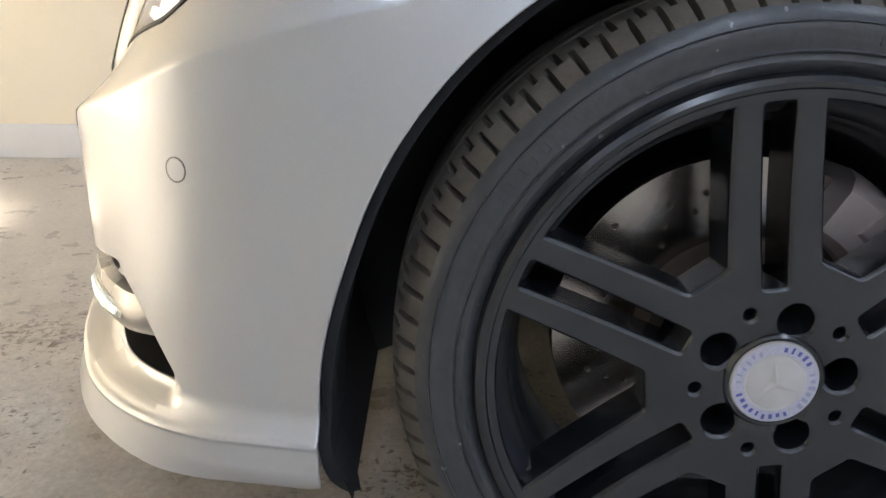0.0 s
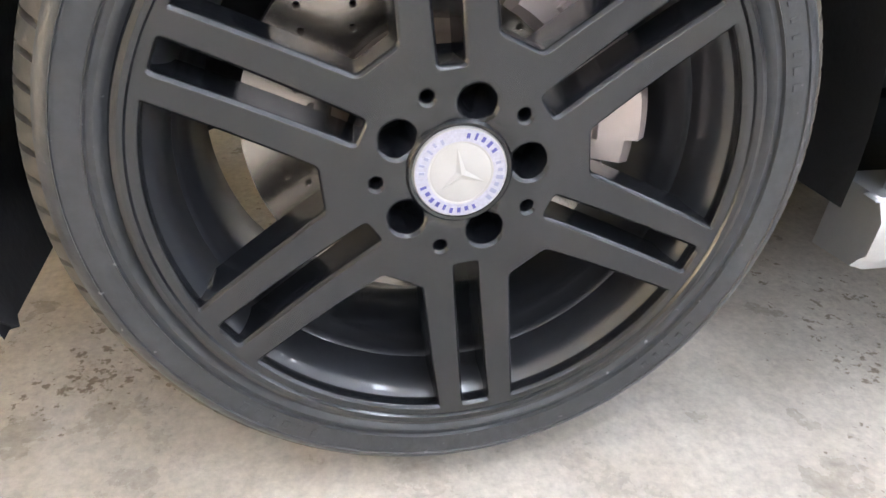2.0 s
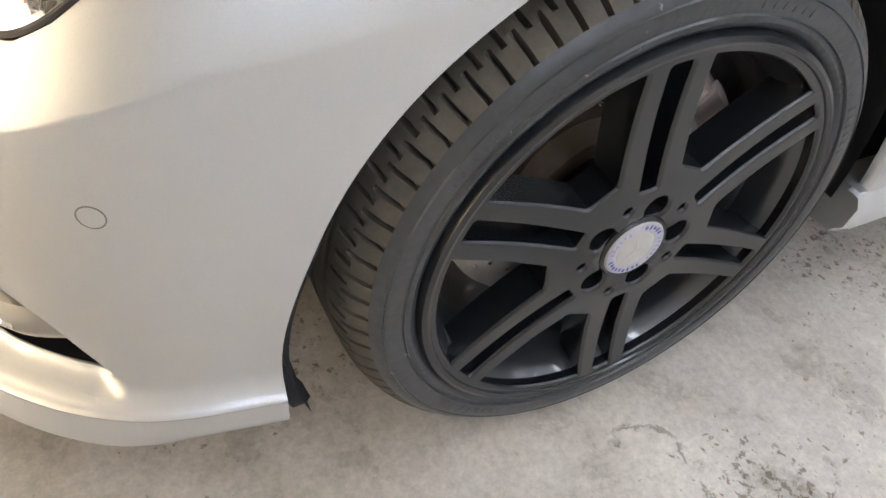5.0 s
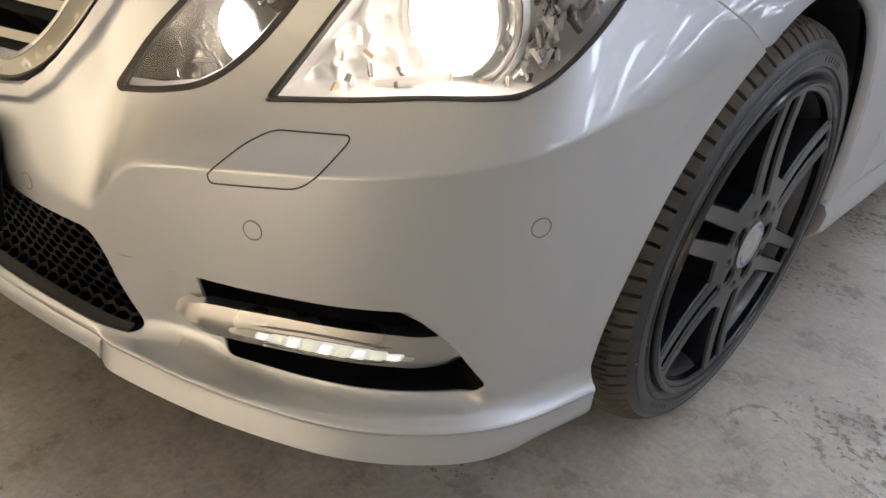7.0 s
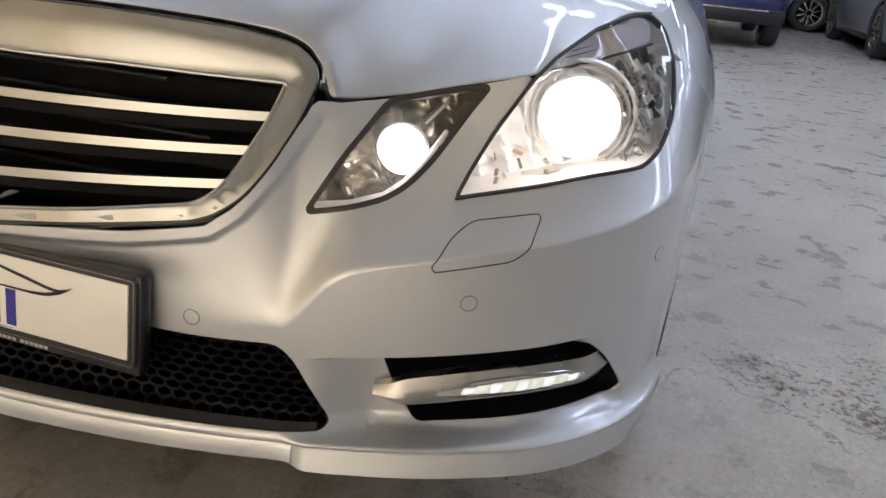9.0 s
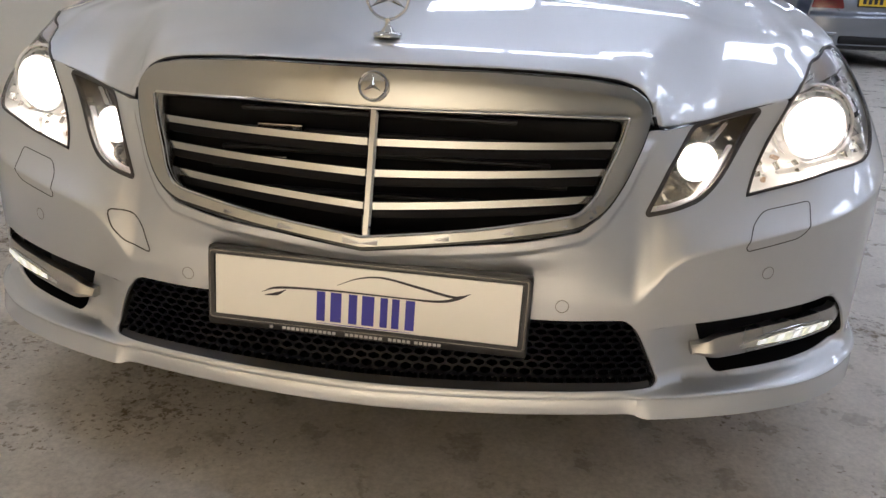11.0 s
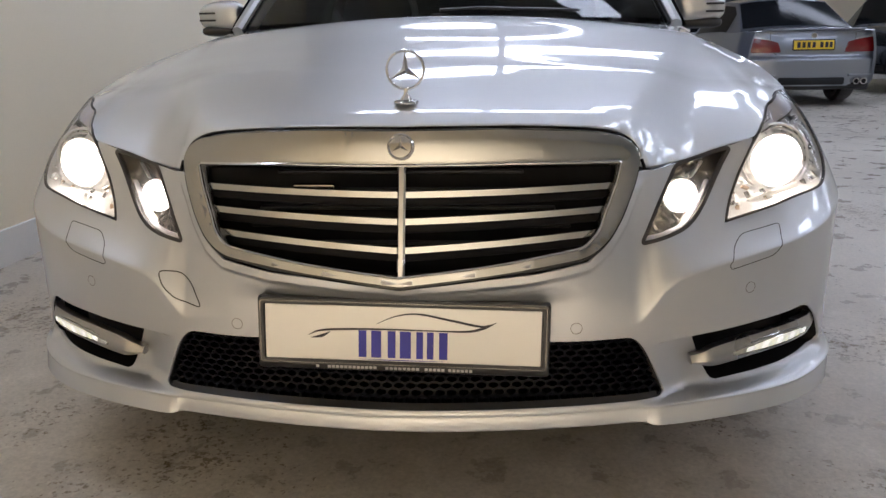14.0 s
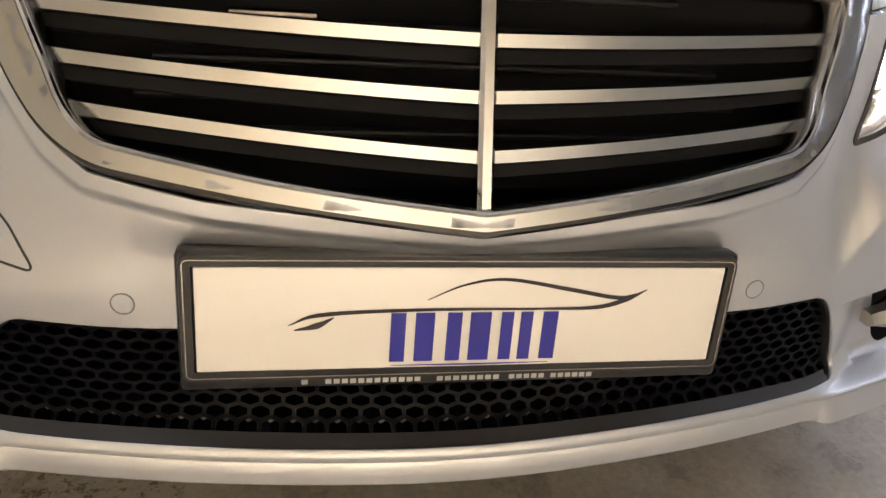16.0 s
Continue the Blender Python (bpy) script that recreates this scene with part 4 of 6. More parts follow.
# ---- grille: chrome surround, slats, middle bar, dark radiator behind
g_out = rounded(GRILLE_OUT[1:-1] + [GRILLE_OUT[-1]] + [(-a, b) for a, b in GRILLE_OUT[-2:0:-1]], [0.02] * 2 + [0.03, 0.03] + [0.02] * 2 + [0.03, 0.03, 0.03] + [0.004] + [0.03, 0.03, 0.03] + [0.02] * 2 + [0.03, 0.03] + [0.02] * 2)
g_in = rounded(GRILLE_IN[1:-1] + [GRILLE_IN[-1]] + [(-a, b) for a, b in GRILLE_IN[-2:0:-1]], [0.02, 0.008, 0.02, 0.02, 0.02, 0.02, 0.004, 0.02, 0.02, 0.02, 0.02, 0.008, 0.02])
def away(line):
    """Distance to a closed line in the plane."""
    a = spaced(np.array(line, float), 0.01)
    d = np.roll(a, -1, 0) - a
    q = (d * d).sum(1)
    def fn(x, z):
        p = np.stack([np.ravel(x), np.ravel(z)], 1)[:, None, :] - a[None]
        t = np.clip((p * d[None]).sum(2) / q, 0, 1)
        return np.sqrt(((p - t[..., None] * d[None]) ** 2).sum(2).min(1))
    return fn


from_in, from_out = away(g_in), away(g_out)
SINK = 0.010       # how far the surround's inner edge lies behind its outer edge


def surround_at(x, z):
    x, z = np.asarray(x, float), np.asarray(z, float)
    a, b = from_in(x, z), from_out(x, z)
    t = a / np.maximum(a + b, 1e-6)
    return grille_at(x, z) + np.stack([0 * x, SINK * step(0.535, 0.60, z) * (1 - t) ** 1.3 + 0.004 * t**4, 0 * x], -1)


grille = panel("grille_surround", surround_at, g_out, [g_in], SATIN, car, "satin chrome radiator grille surround", gap=0.012, edge=0.006, rim=((0.003, 0.002), (0.004, 0.006), (0.004, 0.03)), flip=1.0, lift=0.004)
gi = spaced(np.array(g_in), 0.008)
p, n = frame_of(grille_at, gi[:, 0], gi[:, 1])
p = p + np.stack([0 * gi[:, 0], SINK * step(0.535, 0.60, gi[:, 1]), 0 * gi[:, 0]], 1)
sweep("inner_chrome_edge", p + n * 0.004, n, [(-0.0015, -0.004), (-0.001, 0.0010), (0.0012, 0.0022), (0.0034, 0.0012), (0.0040, -0.003)], CHROME, grille, "bright chrome inner edge", closed=True)
go = spaced(np.array(g_out), 0.008)
p, n = frame_of(grille_at, go[:, 0], go[:, 1])
sweep("black_gap_seal", p - n * 0.006, n, ring_profile(0.0065, 6), GLOSS_BLACK, grille, "black seal around the grille", closed=True)


def slat_z(x, k):
    return [(0.644, 0.0135), (0.598, 0.032), (0.549, 0.061)][k][0] + [(0.644, 0.0135), (0.598, 0.032), (0.549, 0.061)][k][1] * abs(x)


for k in range(3):
    for s in (1, -1):
        end = [0.388, 0.376, 0.356][k]
        xs = np.linspace(0.004, end, 24) * s
        zs = np.array([slat_z(x, k) for x in xs])
        p, n = frame_of(grille_at, xs, zs)
        flat = [(s * a, b) for a, b in ((0.0085, -0.004), (0.0065, 0.001), (-0.0045, 0.003), (-0.0065, 0.0), (-0.0060, -0.020), (0.004, -0.020))]
        sl = sweep("grille_slat", p - n * 0.017, n, flat, SATIN, grille, "satin chrome grille slat")
        # pitch black strip stands in for the shade below each slat
        sweep("slat_shadow_blade", p - n * 0.023 + np.array([0, 0, -0.013]), n, [(0.007, 0.0), (-0.007, 0.0), (-0.007, -0.02), (0.007, -0.02)], PITCH, sl, "black strip for the shade under the slat")
zs = np.linspace(0.502, 0.690, 12)
p, n = frame_of(grille_at, 0 * zs + 0.002, zs)
sweep("middle_bar", p - n * 0.013, n, [(-0.0075, -0.02), (-0.0075, 0.001), (-0.004, 0.005), (0.004, 0.005), (0.0075, 0.001), (0.0075, -0.02)], CHROME, grille, "chrome upright bar in the grille")
bm = boxed(-0.41, 0.41, 0.17, 0.19, 0.46, 0.72)
part("radiator_core", bm, PITCH, car, "black radiator behind the grille", smooth=False)
for k in range(5):
    part("radiator_pipe", boxed(-0.33 + 0.02 * k, 0.34 - 0.03 * k, 0.155, 0.17, 0.52 + 0.035 * k, 0.527 + 0.035 * k, bevel=0.003), BLACK_TRIM, car)
for x0, x1, z0, z1 in ((-0.22, -0.14, 0.628, 0.640), (-0.25, -0.17, 0.575, 0.583), (0.08, 0.20, 0.612, 0.617)):
    part("radiator_bracket", boxed(x0, x1, 0.15, 0.168, z0, z1, bevel=0.002), STEEL, car, "pale metal bracket behind the grille")
# emblem on the surround
c = grille_at(0.002, 0.7215)
gn = Vector((0, -1, 0.32)).normalized()
turn = gn.to_track_quat("Z", "Y").to_matrix().to_4x4()
bm = moved(revolve([(0.0, -0.004), (0.0235, -0.004), (0.0235, 0.004), (0.021, 0.0065), (0.019, 0.005), (0.0, 0.0065)], 36, "z", closed=False), Matrix.Translation(Vector(c) + gn * 0.004) @ turn)
emblem = part("round_emblem", bm, CHROME, grille, "round chrome emblem")


def tri_star(r, w, t):
    """Three tapering arms in a disc's plane."""
    bm = bmesh.new()
    for k in range(3):
        a = radians(90 + 120 * k)
        d, s = Vector((math.cos(a), math.sin(a), 0)), Vector((-math.sin(a), math.cos(a), 0))
        tip, l, rr = bm.verts.new(d * r), bm.verts.new(s * w - d * w * 0.2), bm.verts.new(-s * w - d * w * 0.2)
        up, dn = bm.verts.new((0, 0, t)), bm.verts.new((0, 0, -t))
        for f in ((tip, l, up), (rr, tip, up), (l, tip, dn), (tip, rr, dn), (l, dn, up), (dn, rr, up)):
            bm.faces.new(f)
    return bm


part("emblem_star", moved(tri_star(0.0155, 0.0035, 0.004), Matrix.Translation(Vector(c) + gn * 0.0105) @ turn), CHROME, emblem, smooth=False)

# ---- headlights
def faceted(depth, deep):
    """The back of a lamp: chrome ridges and facets behind the body's surface."""
    def fn(u, z):
        u, z = np.asarray(u, float), np.asarray(z, float)
        a, s = np.abs(u), np.where(u < 0, -1.0, 1.0)
        nx, ny = np.interp(a, ALONG, OUTWARD[:, 0]) * s, np.interp(a, ALONG, OUTWARD[:, 1])
        d = depth + deep * np.abs(np.sin(a * 62.0 + z * 24.0)) + 0.7 * deep * np.abs(np.sin(z * 95.0 - a * 31.0)) - 0.02 * step(0.93, 1.08, a)
        return body(u, z) - np.stack([nx * d, ny * d, 0 * d], -1)
    return fn


def chip(s, u, z, depth, w, h, turn, material, shell):
    """A small bevelled prism of the reflector."""
    c, nn = frame_of(body, np.array([s * u]), np.array([z]))
    nv = Vector(nn[0])
    q = nv.to_track_quat("Z", "Y").to_matrix().to_4x4()
    bm = boxed(-w, w, -h, h, -0.004, 0.004, bevel=min(w, h) * 0.35)
    for v in bm.verts:
        v.co.z += v.co.x * 0.5
    part("facet", moved(bm, Matrix.Translation(Vector(c[0]) - nv * depth) @ q @ Matrix.Rotation(s * turn, 4, "Z")), material, shell, smooth=False)


def light_unit(s):
    for name, loop, dep, deep in (("headlight", light_line, 0.056, 0.016), ("inner_headlight", inner_line, 0.060, 0.010)):
        big = name == "headlight"
        line = loop if s > 0 else mirrored(loop)
        back = faceted(dep, deep)
        shell = panel(name, back, line, [], REFLECTOR if big else LAMP_BACK, car, "lit clear headlight with chrome reflectors", gap=0.006, edge=0.006, rim=((0.0, 0.002),))
        well_walls("housing_wall", line, body, back, REFLECTOR if big else LAMP_BACK, shell)
        l = spaced(np.array(line), 0.006)
        p, n = frame_of(body, l[:, 0], l[:, 1])
        panel("lens_cover", body, line, [], LENS, shell, "clear plastic lens cover", gap=0.012, edge=0.008, rim=((0.0, 0.003),), lift=0.001)
        w = 0.0024 if big else 0.0036
        sweep("lens_seal", p - n * 0.001, n, [(-w, -0.006), (-w, 0.002), (0.0, 0.0030), (w, 0.002), (w, -0.006)], SEAL, shell, "dark rubber edge of the lens", closed=True)
        at, r = (Vector((s * 0.729, 0.325, 0.659)), 0.0425) if big else (Vector((s * 0.521, 0.226, 0.606)), 0.0265)
        nn = Vector((s * 0.10, -1.0, 0.03)).normalized()
        q = nn.to_track_quat("Z", "Y").to_matrix().to_4x4()
        m = Matrix.Translation(at) @ q
        part("reflector_bowl", moved(revolve([(r * 0.5, -0.03), (r * 0.9, -0.012), (r * 1.10, 0.006), (r * 1.22, 0.014), (r * 1.30, 0.012), (r * 1.24, 0.002), (r * 1.0, -0.02)], 48, "z"), m), REFLECTOR, shell, "polished reflector bowl")
        bm = bmesh.new()
        bmesh.ops.create_uvsphere(bm, u_segments=28, v_segments=14, radius=1.0)
        part("projector_bulb", moved(bm, m @ Matrix.Diagonal((r * 0.74, r * 0.74, r * 0.45, 1))), BULB, shell, "glowing white projector lens")
        lamp = bpy.data.lights.new("bulb_light", "POINT")
        lamp.energy, lamp.color, lamp.shadow_soft_size = (HOUSING_WATTS if big else HOUSING_WATTS * 0.5), (1.0, 0.88, 0.68), 0.01
        lo = new("bulb_light", lamp)
        lo.matrix_world = Matrix.Translation(at + nn * r * 0.62)
        if big:
            for rr, mt in ((1.42, REFLECTOR), (1.62, REFLECTOR)):
                part("bezel_ring", moved(revolve([(r * rr, -0.002), (r * rr + 0.003, 0.002), (r * rr + 0.006, -0.004), (r * rr + 0.003, -0.012)], 48, "z"), m), mt, shell, "chrome ring around the projector")
            band = rounded([(0.770, 0.7165), (0.842, 0.7275), (0.949, 0.738), (1.062, 0.752), (1.098, 0.772), (1.094, 0.7805), (1.070, 0.7805), (0.981, 0.7655), (0.923, 0.7575), (0.860, 0.7465), (0.808, 0.7325)], 0.008)
            ribs = panel("indicator_strip", pushed(0.004), band if s > 0 else mirrored(band), [], LILAC, shell, "grey-lilac ribbed indicator strip", gap=0.012, edge=0.006)
            for k in range(7):
                a = np.linspace(0.785 + 0.018 * k, 1.068 + 0.004 * k, 24)
                pp, n2 = frame_of(body, s * a, 0.7165 + (a - 0.77) * 0.118 + 0.0055 * k)
                sweep("rib", pp - n2 * 0.0038, n2, ring_profile(0.0010 if k else 0.0020, 5), (LAMP_DARK, LILAC, LAMP_GREY)[k % 3], ribs)
        rnd = random.Random(11 if big else 12)
        done = 0
        near = frame_of(body, np.array([0.81 if big else 0.566]), np.array([0.668 if big else 0.618]))[0][0]
        lo_uv, hi_uv = np.array(loop).min(0), np.array(loop).max(0)
        while done < (112 if big else 22):
            u, z = rnd.uniform(0.92 if big and done > 50 else lo_uv[0], hi_uv[0]), rnd.uniform(lo_uv[1], hi_uv[1])
            ring = [(u + 0.011 * math.cos(a), z + 0.011 * math.sin(a)) for a in (0.8, 2.4, 3.9, 5.5)]
            c = body(np.array([u]), np.array([z]))[0]
            if not inside(np.array(loop), np.array(ring)).all() or np.linalg.norm(c - near) < r * 1.35 or (big and z > 0.705 + (u - 0.77) * 0.11):
                continue
            if big and u > 0.92:
                mt = rnd.choice((REFLECTOR, LAMP_GREY, REFLECTOR, REFLECTOR, CHROME))
            else:
                mt = rnd.choice((REFLECTOR, LAMP_GREY, AMBER, LAMP_BACK, REFLECTOR)) if big else rnd.choice((LAMP_GREY, LAMP_BACK, CHROME, LAMP_GREY))
            chip(s, u, z, rnd.uniform(0.007, 0.018) if u > 0.92 else rnd.uniform(0.020, 0.046), rnd.uniform(0.0010, 0.0026), rnd.uniform(0.004, 0.010), rnd.uniform(-0.7, 0.7) + (0.5 if u < 0.9 else 0.0), mt, shell)
            done += 1
        if big:
            chip(s, 0.800, 0.611, 0.026, 0.045, 0.005, 0.16, REFLECTOR, shell)
            # thin chrome fins that run down beside the projector to the outer corner
            for k in range(5):
                v = np.linspace(0, 1, 16)
                uu, zz = 0.918 + 0.030 * k + 0.050 * np.sin(0.5 * math.pi * v), 0.640 + 0.018 * k + (0.082 + 0.004 * k) * v
                keep = inside(np.array(loop), np.stack([uu, zz], 1))
                fp, fn = frame_of(body, s * uu[keep], zz[keep])
                if len(fp) > 3:
                    sweep("lamp_fin", fp - fn * (0.030 - 0.003 * k), fn, [(-0.0009, -0.008), (-0.0009, 0.004), (0.0009, 0.004), (0.0009, -0.008)], (CHROME, LAMP_GREY, REFLECTOR)[k % 3], shell, "thin chrome fin")
        else:
            chip(s, 0.600, 0.655, 0.030, 0.003, 0.022, -0.75, CHROME, shell)
            chip(s, 0.616, 0.660, 0.024, 0.002, 0.020, -0.75, REFLECTOR, shell)
            # pale light guide along the lower and outer edge
            guide = np.array([(0.462, 0.541), (0.506, 0.549), (0.548, 0.560), (0.574, 0.576), (0.602, 0.604), (0.630, 0.638)])
            guide = spaced(guide, 0.008, False)
            gp, gn = frame_of(body, s * guide[:, 0], guide[:, 1])
            sweep("light_guide", gp - gn * 0.010, gn, lambda t, s=s: [(s * a * (1 - 0.6 * t), b) for a, b in ((-0.0075, -0.006), (-0.0065, 0.001), (0.0, 0.003), (0.0065, 0.001), (0.0075, -0.006))], LILAC, shell, "pale light guide strip")


light_unit(1)
light_unit(-1)
for s in (1, -1):
    beam(s * 0.70, 0.16, 0.64, BEAM_WATTS)

# ---- bonnet, wings, doors
hood_half = [(x, float(nose_y(x)) + 0.002) for x in np.concatenate([np.linspace(0, 0.395, 12), np.linspace(0.40, 0.50, 50), np.linspace(0.512, float(EDGE[-2, 0]), 24)])]
hood_half += [(float(side_x(y)) - 0.0015, float(y)) for y in np.linspace(float(EDGE[-2, 1]) + 0.03, 1.30, 20)]
hood_half += [(x, 1.00 + 0.55 * x**2 + 0.02) for x in (0.72, 0.66, 0.55, 0.42, 0.28, 0.14)] + [(0, 1.02)]
hood_line = hood_half + [(-a, b) for a, b in hood_half[::-1] if a > 1e-6]
panel("bonnet", bonnet, hood_line, [], SILVER, car, "silver painted bonnet", gap=0.016, edge=0.01, rim=((0.0015, 0.0015), (0.002, 0.014)),
      guides=[[(s * (float(ridge_x(y)) + o), y) for y in np.linspace(0.24, 1.05, 60)] for s in (1, -1) for o in (-0.006, 0.0, 0.006)])
xs = np.concatenate([np.linspace(-0.79, -0.43, 60), np.linspace(-0.425, 0.425, 80), np.linspace(0.43, 0.79, 60)])
gap_path = np.stack([xs, nose_y(xs) + 0.004, nose_z(xs) - 0.0045], 1)
sweep("bonnet_gap_seal", gap_path, np.tile([0, -0.7, 0.7], (len(xs), 1)), ring_profile(0.0036, 6), GLOSS_BLACK, car, "black rubber seal under the bonnet's edge")
cowl_half = [(0, 1.026)] + [(x, 1.00 + 0.55 * x**2 + 0.026) for x in (0.14, 0.28, 0.42, 0.55, 0.66, 0.72)] + [(0.80, 1.40), (0.74, 1.46), (0.55, 1.33), (0.3, 1.245), (0, 1.215)]
cowl_line = cowl_half + [(-a, b) for a, b in cowl_half[::-1] if a > 1e-6]
panel("scuttle_panel", bonnet, cowl_line, [], SILVER, car, "silver painted scuttle behind the bonnet", gap=0.02, edge=0.012)

wing_top = [(u_at(y), float(shoulder(y))) for y in np.linspace(0.60, 1.42, 16)]
for s in (1, -1):
    wing = [(a + 0.002, b + 0.001) for a, b in SEAM] + [(1.123, 0.757), (1.133, 0.773), (1.128, 0.7885), (1.165, 0.792)] + wing_top + [(u_at(1.42), 0.27), (u_at(1.215), 0.27)] + arch(0.372, 187, 60, 40)
    panel("front_wing", body, wing if s > 0 else mirrored(wing), [], SILVER, car, "silver painted front wing", gap=0.012, edge=0.008, rim=((0.0012, 0.0012), (0.0015, 0.018)), guides=[[(s * a, b) for a, b in arch(r, 58, 187, 40, 0.0)] for r in (0.409, 0.414, 0.419)])
    for y0, y1 in ((1.425, 2.50), (2.505, 3.32)):
        door = [(u_at(y0), 0.27), (u_at(y1), 0.27), (u_at(y1), 0.945), (u_at((y0 + y1) / 2), 0.945), (u_at(y0), float(shoulder(y0)))]
        panel("door", body, door if s > 0 else mirrored(door), [], SILVER, car, "silver painted door", gap=0.03, edge=0.02)
    quarter = [(u_at(3.325), 0.27), (u_at(3.36), 0.27)] + [(u_at(3.70 - 0.36 * math.cos(a)), 0.32 + 0.36 * math.sin(a)) for a in np.linspace(-0.1, math.pi + 0.1, 24)] + [(u_at(4.07), 0.25), (u_at(4.74), 0.27), (u_at(4.74), 0.93), (u_at(3.325), 0.945)]
    panel("rear_quarter", body, quarter if s > 0 else mirrored(quarter), [], SILVER, car, "silver painted rear quarter", gap=0.03, edge=0.02)
    ys = np.concatenate([np.linspace(1.225, 1.33, 10), np.linspace(1.36, 3.35, 20)])
    q = np.stack([s * (0.912 + 0.006 * step(1.2, 1.6, ys)), ys, 0 * ys + 0.232], 1)
    sweep("side_skirt", q, np.tile([s, 0, 0.0], (30, 1)), lambda t, s=s: [(s * a * (1 - 0.07 * (t < 0.001)), b - 0.005 * (t < 0.001)) for a, b in ((-0.045, -0.05), (-0.042, 0.004), (-0.020, 0.016), (0.020, 0.012), (0.028, 0.004), (0.040, -0.004), (0.044, -0.06))], SILVER, car, "silver painted side skirt")
    # arch liners
    for hy in (HUB[1], 3.70):
        bm = revolve([(0.385, 0), (0.385, -0.33)], 40, "x", closed=False, start=radians(-110.5), end=radians(100))
        part("arch_liner", moved(bm, pose(s * 0.893, hy, HUB[2]) @ Matrix.Diagonal((s, 1, 1, 1))), LINER, car, "black wheel arch liner")
        bm = revolve([(0.0, 0), (0.385, 0)], 40, "x", closed=False, start=radians(-110.5), end=radians(96))
        part("arch_inner_wall", moved(bm, pose(s * 0.565, hy, HUB[2])), LINER, car, "black inner wall of the wheel arch")
    # black edge of the liner inside the bumper's end
    fl = np.array(arch(0.372, -20.5, 60, 36))
    fp = body(s * fl[:, 0], fl[:, 1]) + np.array([-0.014 * s, 0.006, 0.0])
    sweep("arch_flap", fp, np.tile([s, 0, 0.0], (len(fp), 1)), lambda t: [(-0.006, 0.0), (0.006, 0.002), (0.007, -0.016 - 0.084 * min(1, t * 7)), (-0.007, -0.016 - 0.084 * min(1, t * 7))], LINER, car, "black plastic edge of the arch liner")
    bm = boxed(0.70, 0.870, 1.210, 1.222, 0.262, 0.62, bevel=0.005)
    part("arch_flap", moved(bm, Matrix.Diagonal((s, 1, 1, 1))), PITCH, car, "black plastic flap behind the wheel")
part("underbody", boxed(-0.52, 0.52, 0.36, 4.6, 0.225, 0.25), LINER, car, "dark underbody", smooth=False)
part("sill_floor", boxed(-0.88, 0.88, 1.30, 3.25, 0.205, 0.235), LINER, car, "dark floor between the wheels", smooth=False)

# ---- windscreen, pillars, roof, cabin
def screen_at(a, b):
    a, b = np.asarray(a, float), np.asarray(b, float)
    x = a * (0.735 - 0.145 * b)
    y = 1.225 + 0.245 * a * a + b * (0.80 - 0.13 * a * a) - 0.03 * np.sin(math.pi * b)
    z = 0.974 - 0.006 * a * a + b * 0.438 + 0.02 * np.sin(math.pi * b) - 0.03 * b * a * a
    return np.stack([x, y, z], -1)


panel("windscreen", screen_at, [(-0.985, 0), (0.985, 0), (0.985, 1), (-0.985, 1)], [], SCREEN, car, "tinted windscreen", gap=0.07, edge=0.06, rim=((0.0, 0.004),))
for s in (1, -1):
    b = np.linspace(-0.03, 1.0, 16)
    p, n = frame_of(screen_at, 0 * b + s * 1.005, b)
    sweep("windscreen_seal", p, n, [(-0.008, -0.01), (-0.008, 0.002), (0.008, 0.002), (0.008, -0.01)], GLOSS_BLACK, car, "black windscreen edge")
    p, n = frame_of(screen_at, 0 * b + s * 1.045, b)
    sweep("door_pillar", p, n, lambda t, s=s: [(a, c) for a, c in ((-0.020, -0.03), (-0.022, 0.004), (-0.008, 0.014), (0.012, 0.012), (0.026, -0.006), (0.026, -0.05))], SILVER, car, "silver windscreen pillar")


def roof_at(a, b):
    a, b = np.asarray(a, float), np.asarray(b, float)
    y = 1.99 + b * 1.75
    x = a * (0.60 - 0.05 * b)
    return np.stack([x, y + 0.09 * a * a * (1 - b), 1.412 + 0.045 * np.sin(math.pi * (0.15 + 0.8 * b)) - 0.05 * a * a - 0.04 * b], -1)


panel("roof", roof_at, [(-1, 0), (1, 0), (1, 1), (-1, 1)], [], SILVER, car, "silver roof", gap=0.08, edge=0.06)
for s in (1, -1):
    side = lambda a, b, s=s: np.stack([s * (0.80 + (0.585 - 0.80) * b + 0.03 * np.sin(math.pi * b)), 1.50 + a * 2.2 + b * 0.45 * (1 - a) - b * 0.25 * a, 0.945 + b * 0.425], -1)
    panel("side_glass", side, [(0, 0), (1, 0), (1, 1), (0, 1)], [], DARK_GLASS, car, "dark side window", gap=0.1, edge=0.08, flip=-s)
    part("door_mirror_stalk", boxed(min(s * 0.76, s * 0.86), max(s * 0.76, s * 0.86), 1.66, 1.70, 0.955, 0.985, bevel=0.008), BLACK_TRIM, car)
back = lambda a, b: np.stack([a * (0.56 + 0.18 * b), 3.72 + 0.5 * b, 1.37 - 0.42 * b], -1)
panel("rear_glass", back, [(-1, 0), (1, 0), (1, 1), (-1, 1)], [], DARK_GLASS, car, "dark rear window", gap=0.1, edge=0.08, flip=-1)
boot = lambda a, b: np.stack([a * 0.80, 4.2 + 0.55 * b, 0.95 - 0.01 * b - 0.02 * a * a], -1)
panel("boot_lid", boot, [(-1, 0), (1, 0), (1, 1), (-1, 1)], [], SILVER, car, "silver boot lid", gap=0.1, edge=0.08)
part("rear_bumper", boxed(-0.80, 0.80, 4.70, 4.82, 0.25, 0.92, bevel=0.04), SILVER, car)


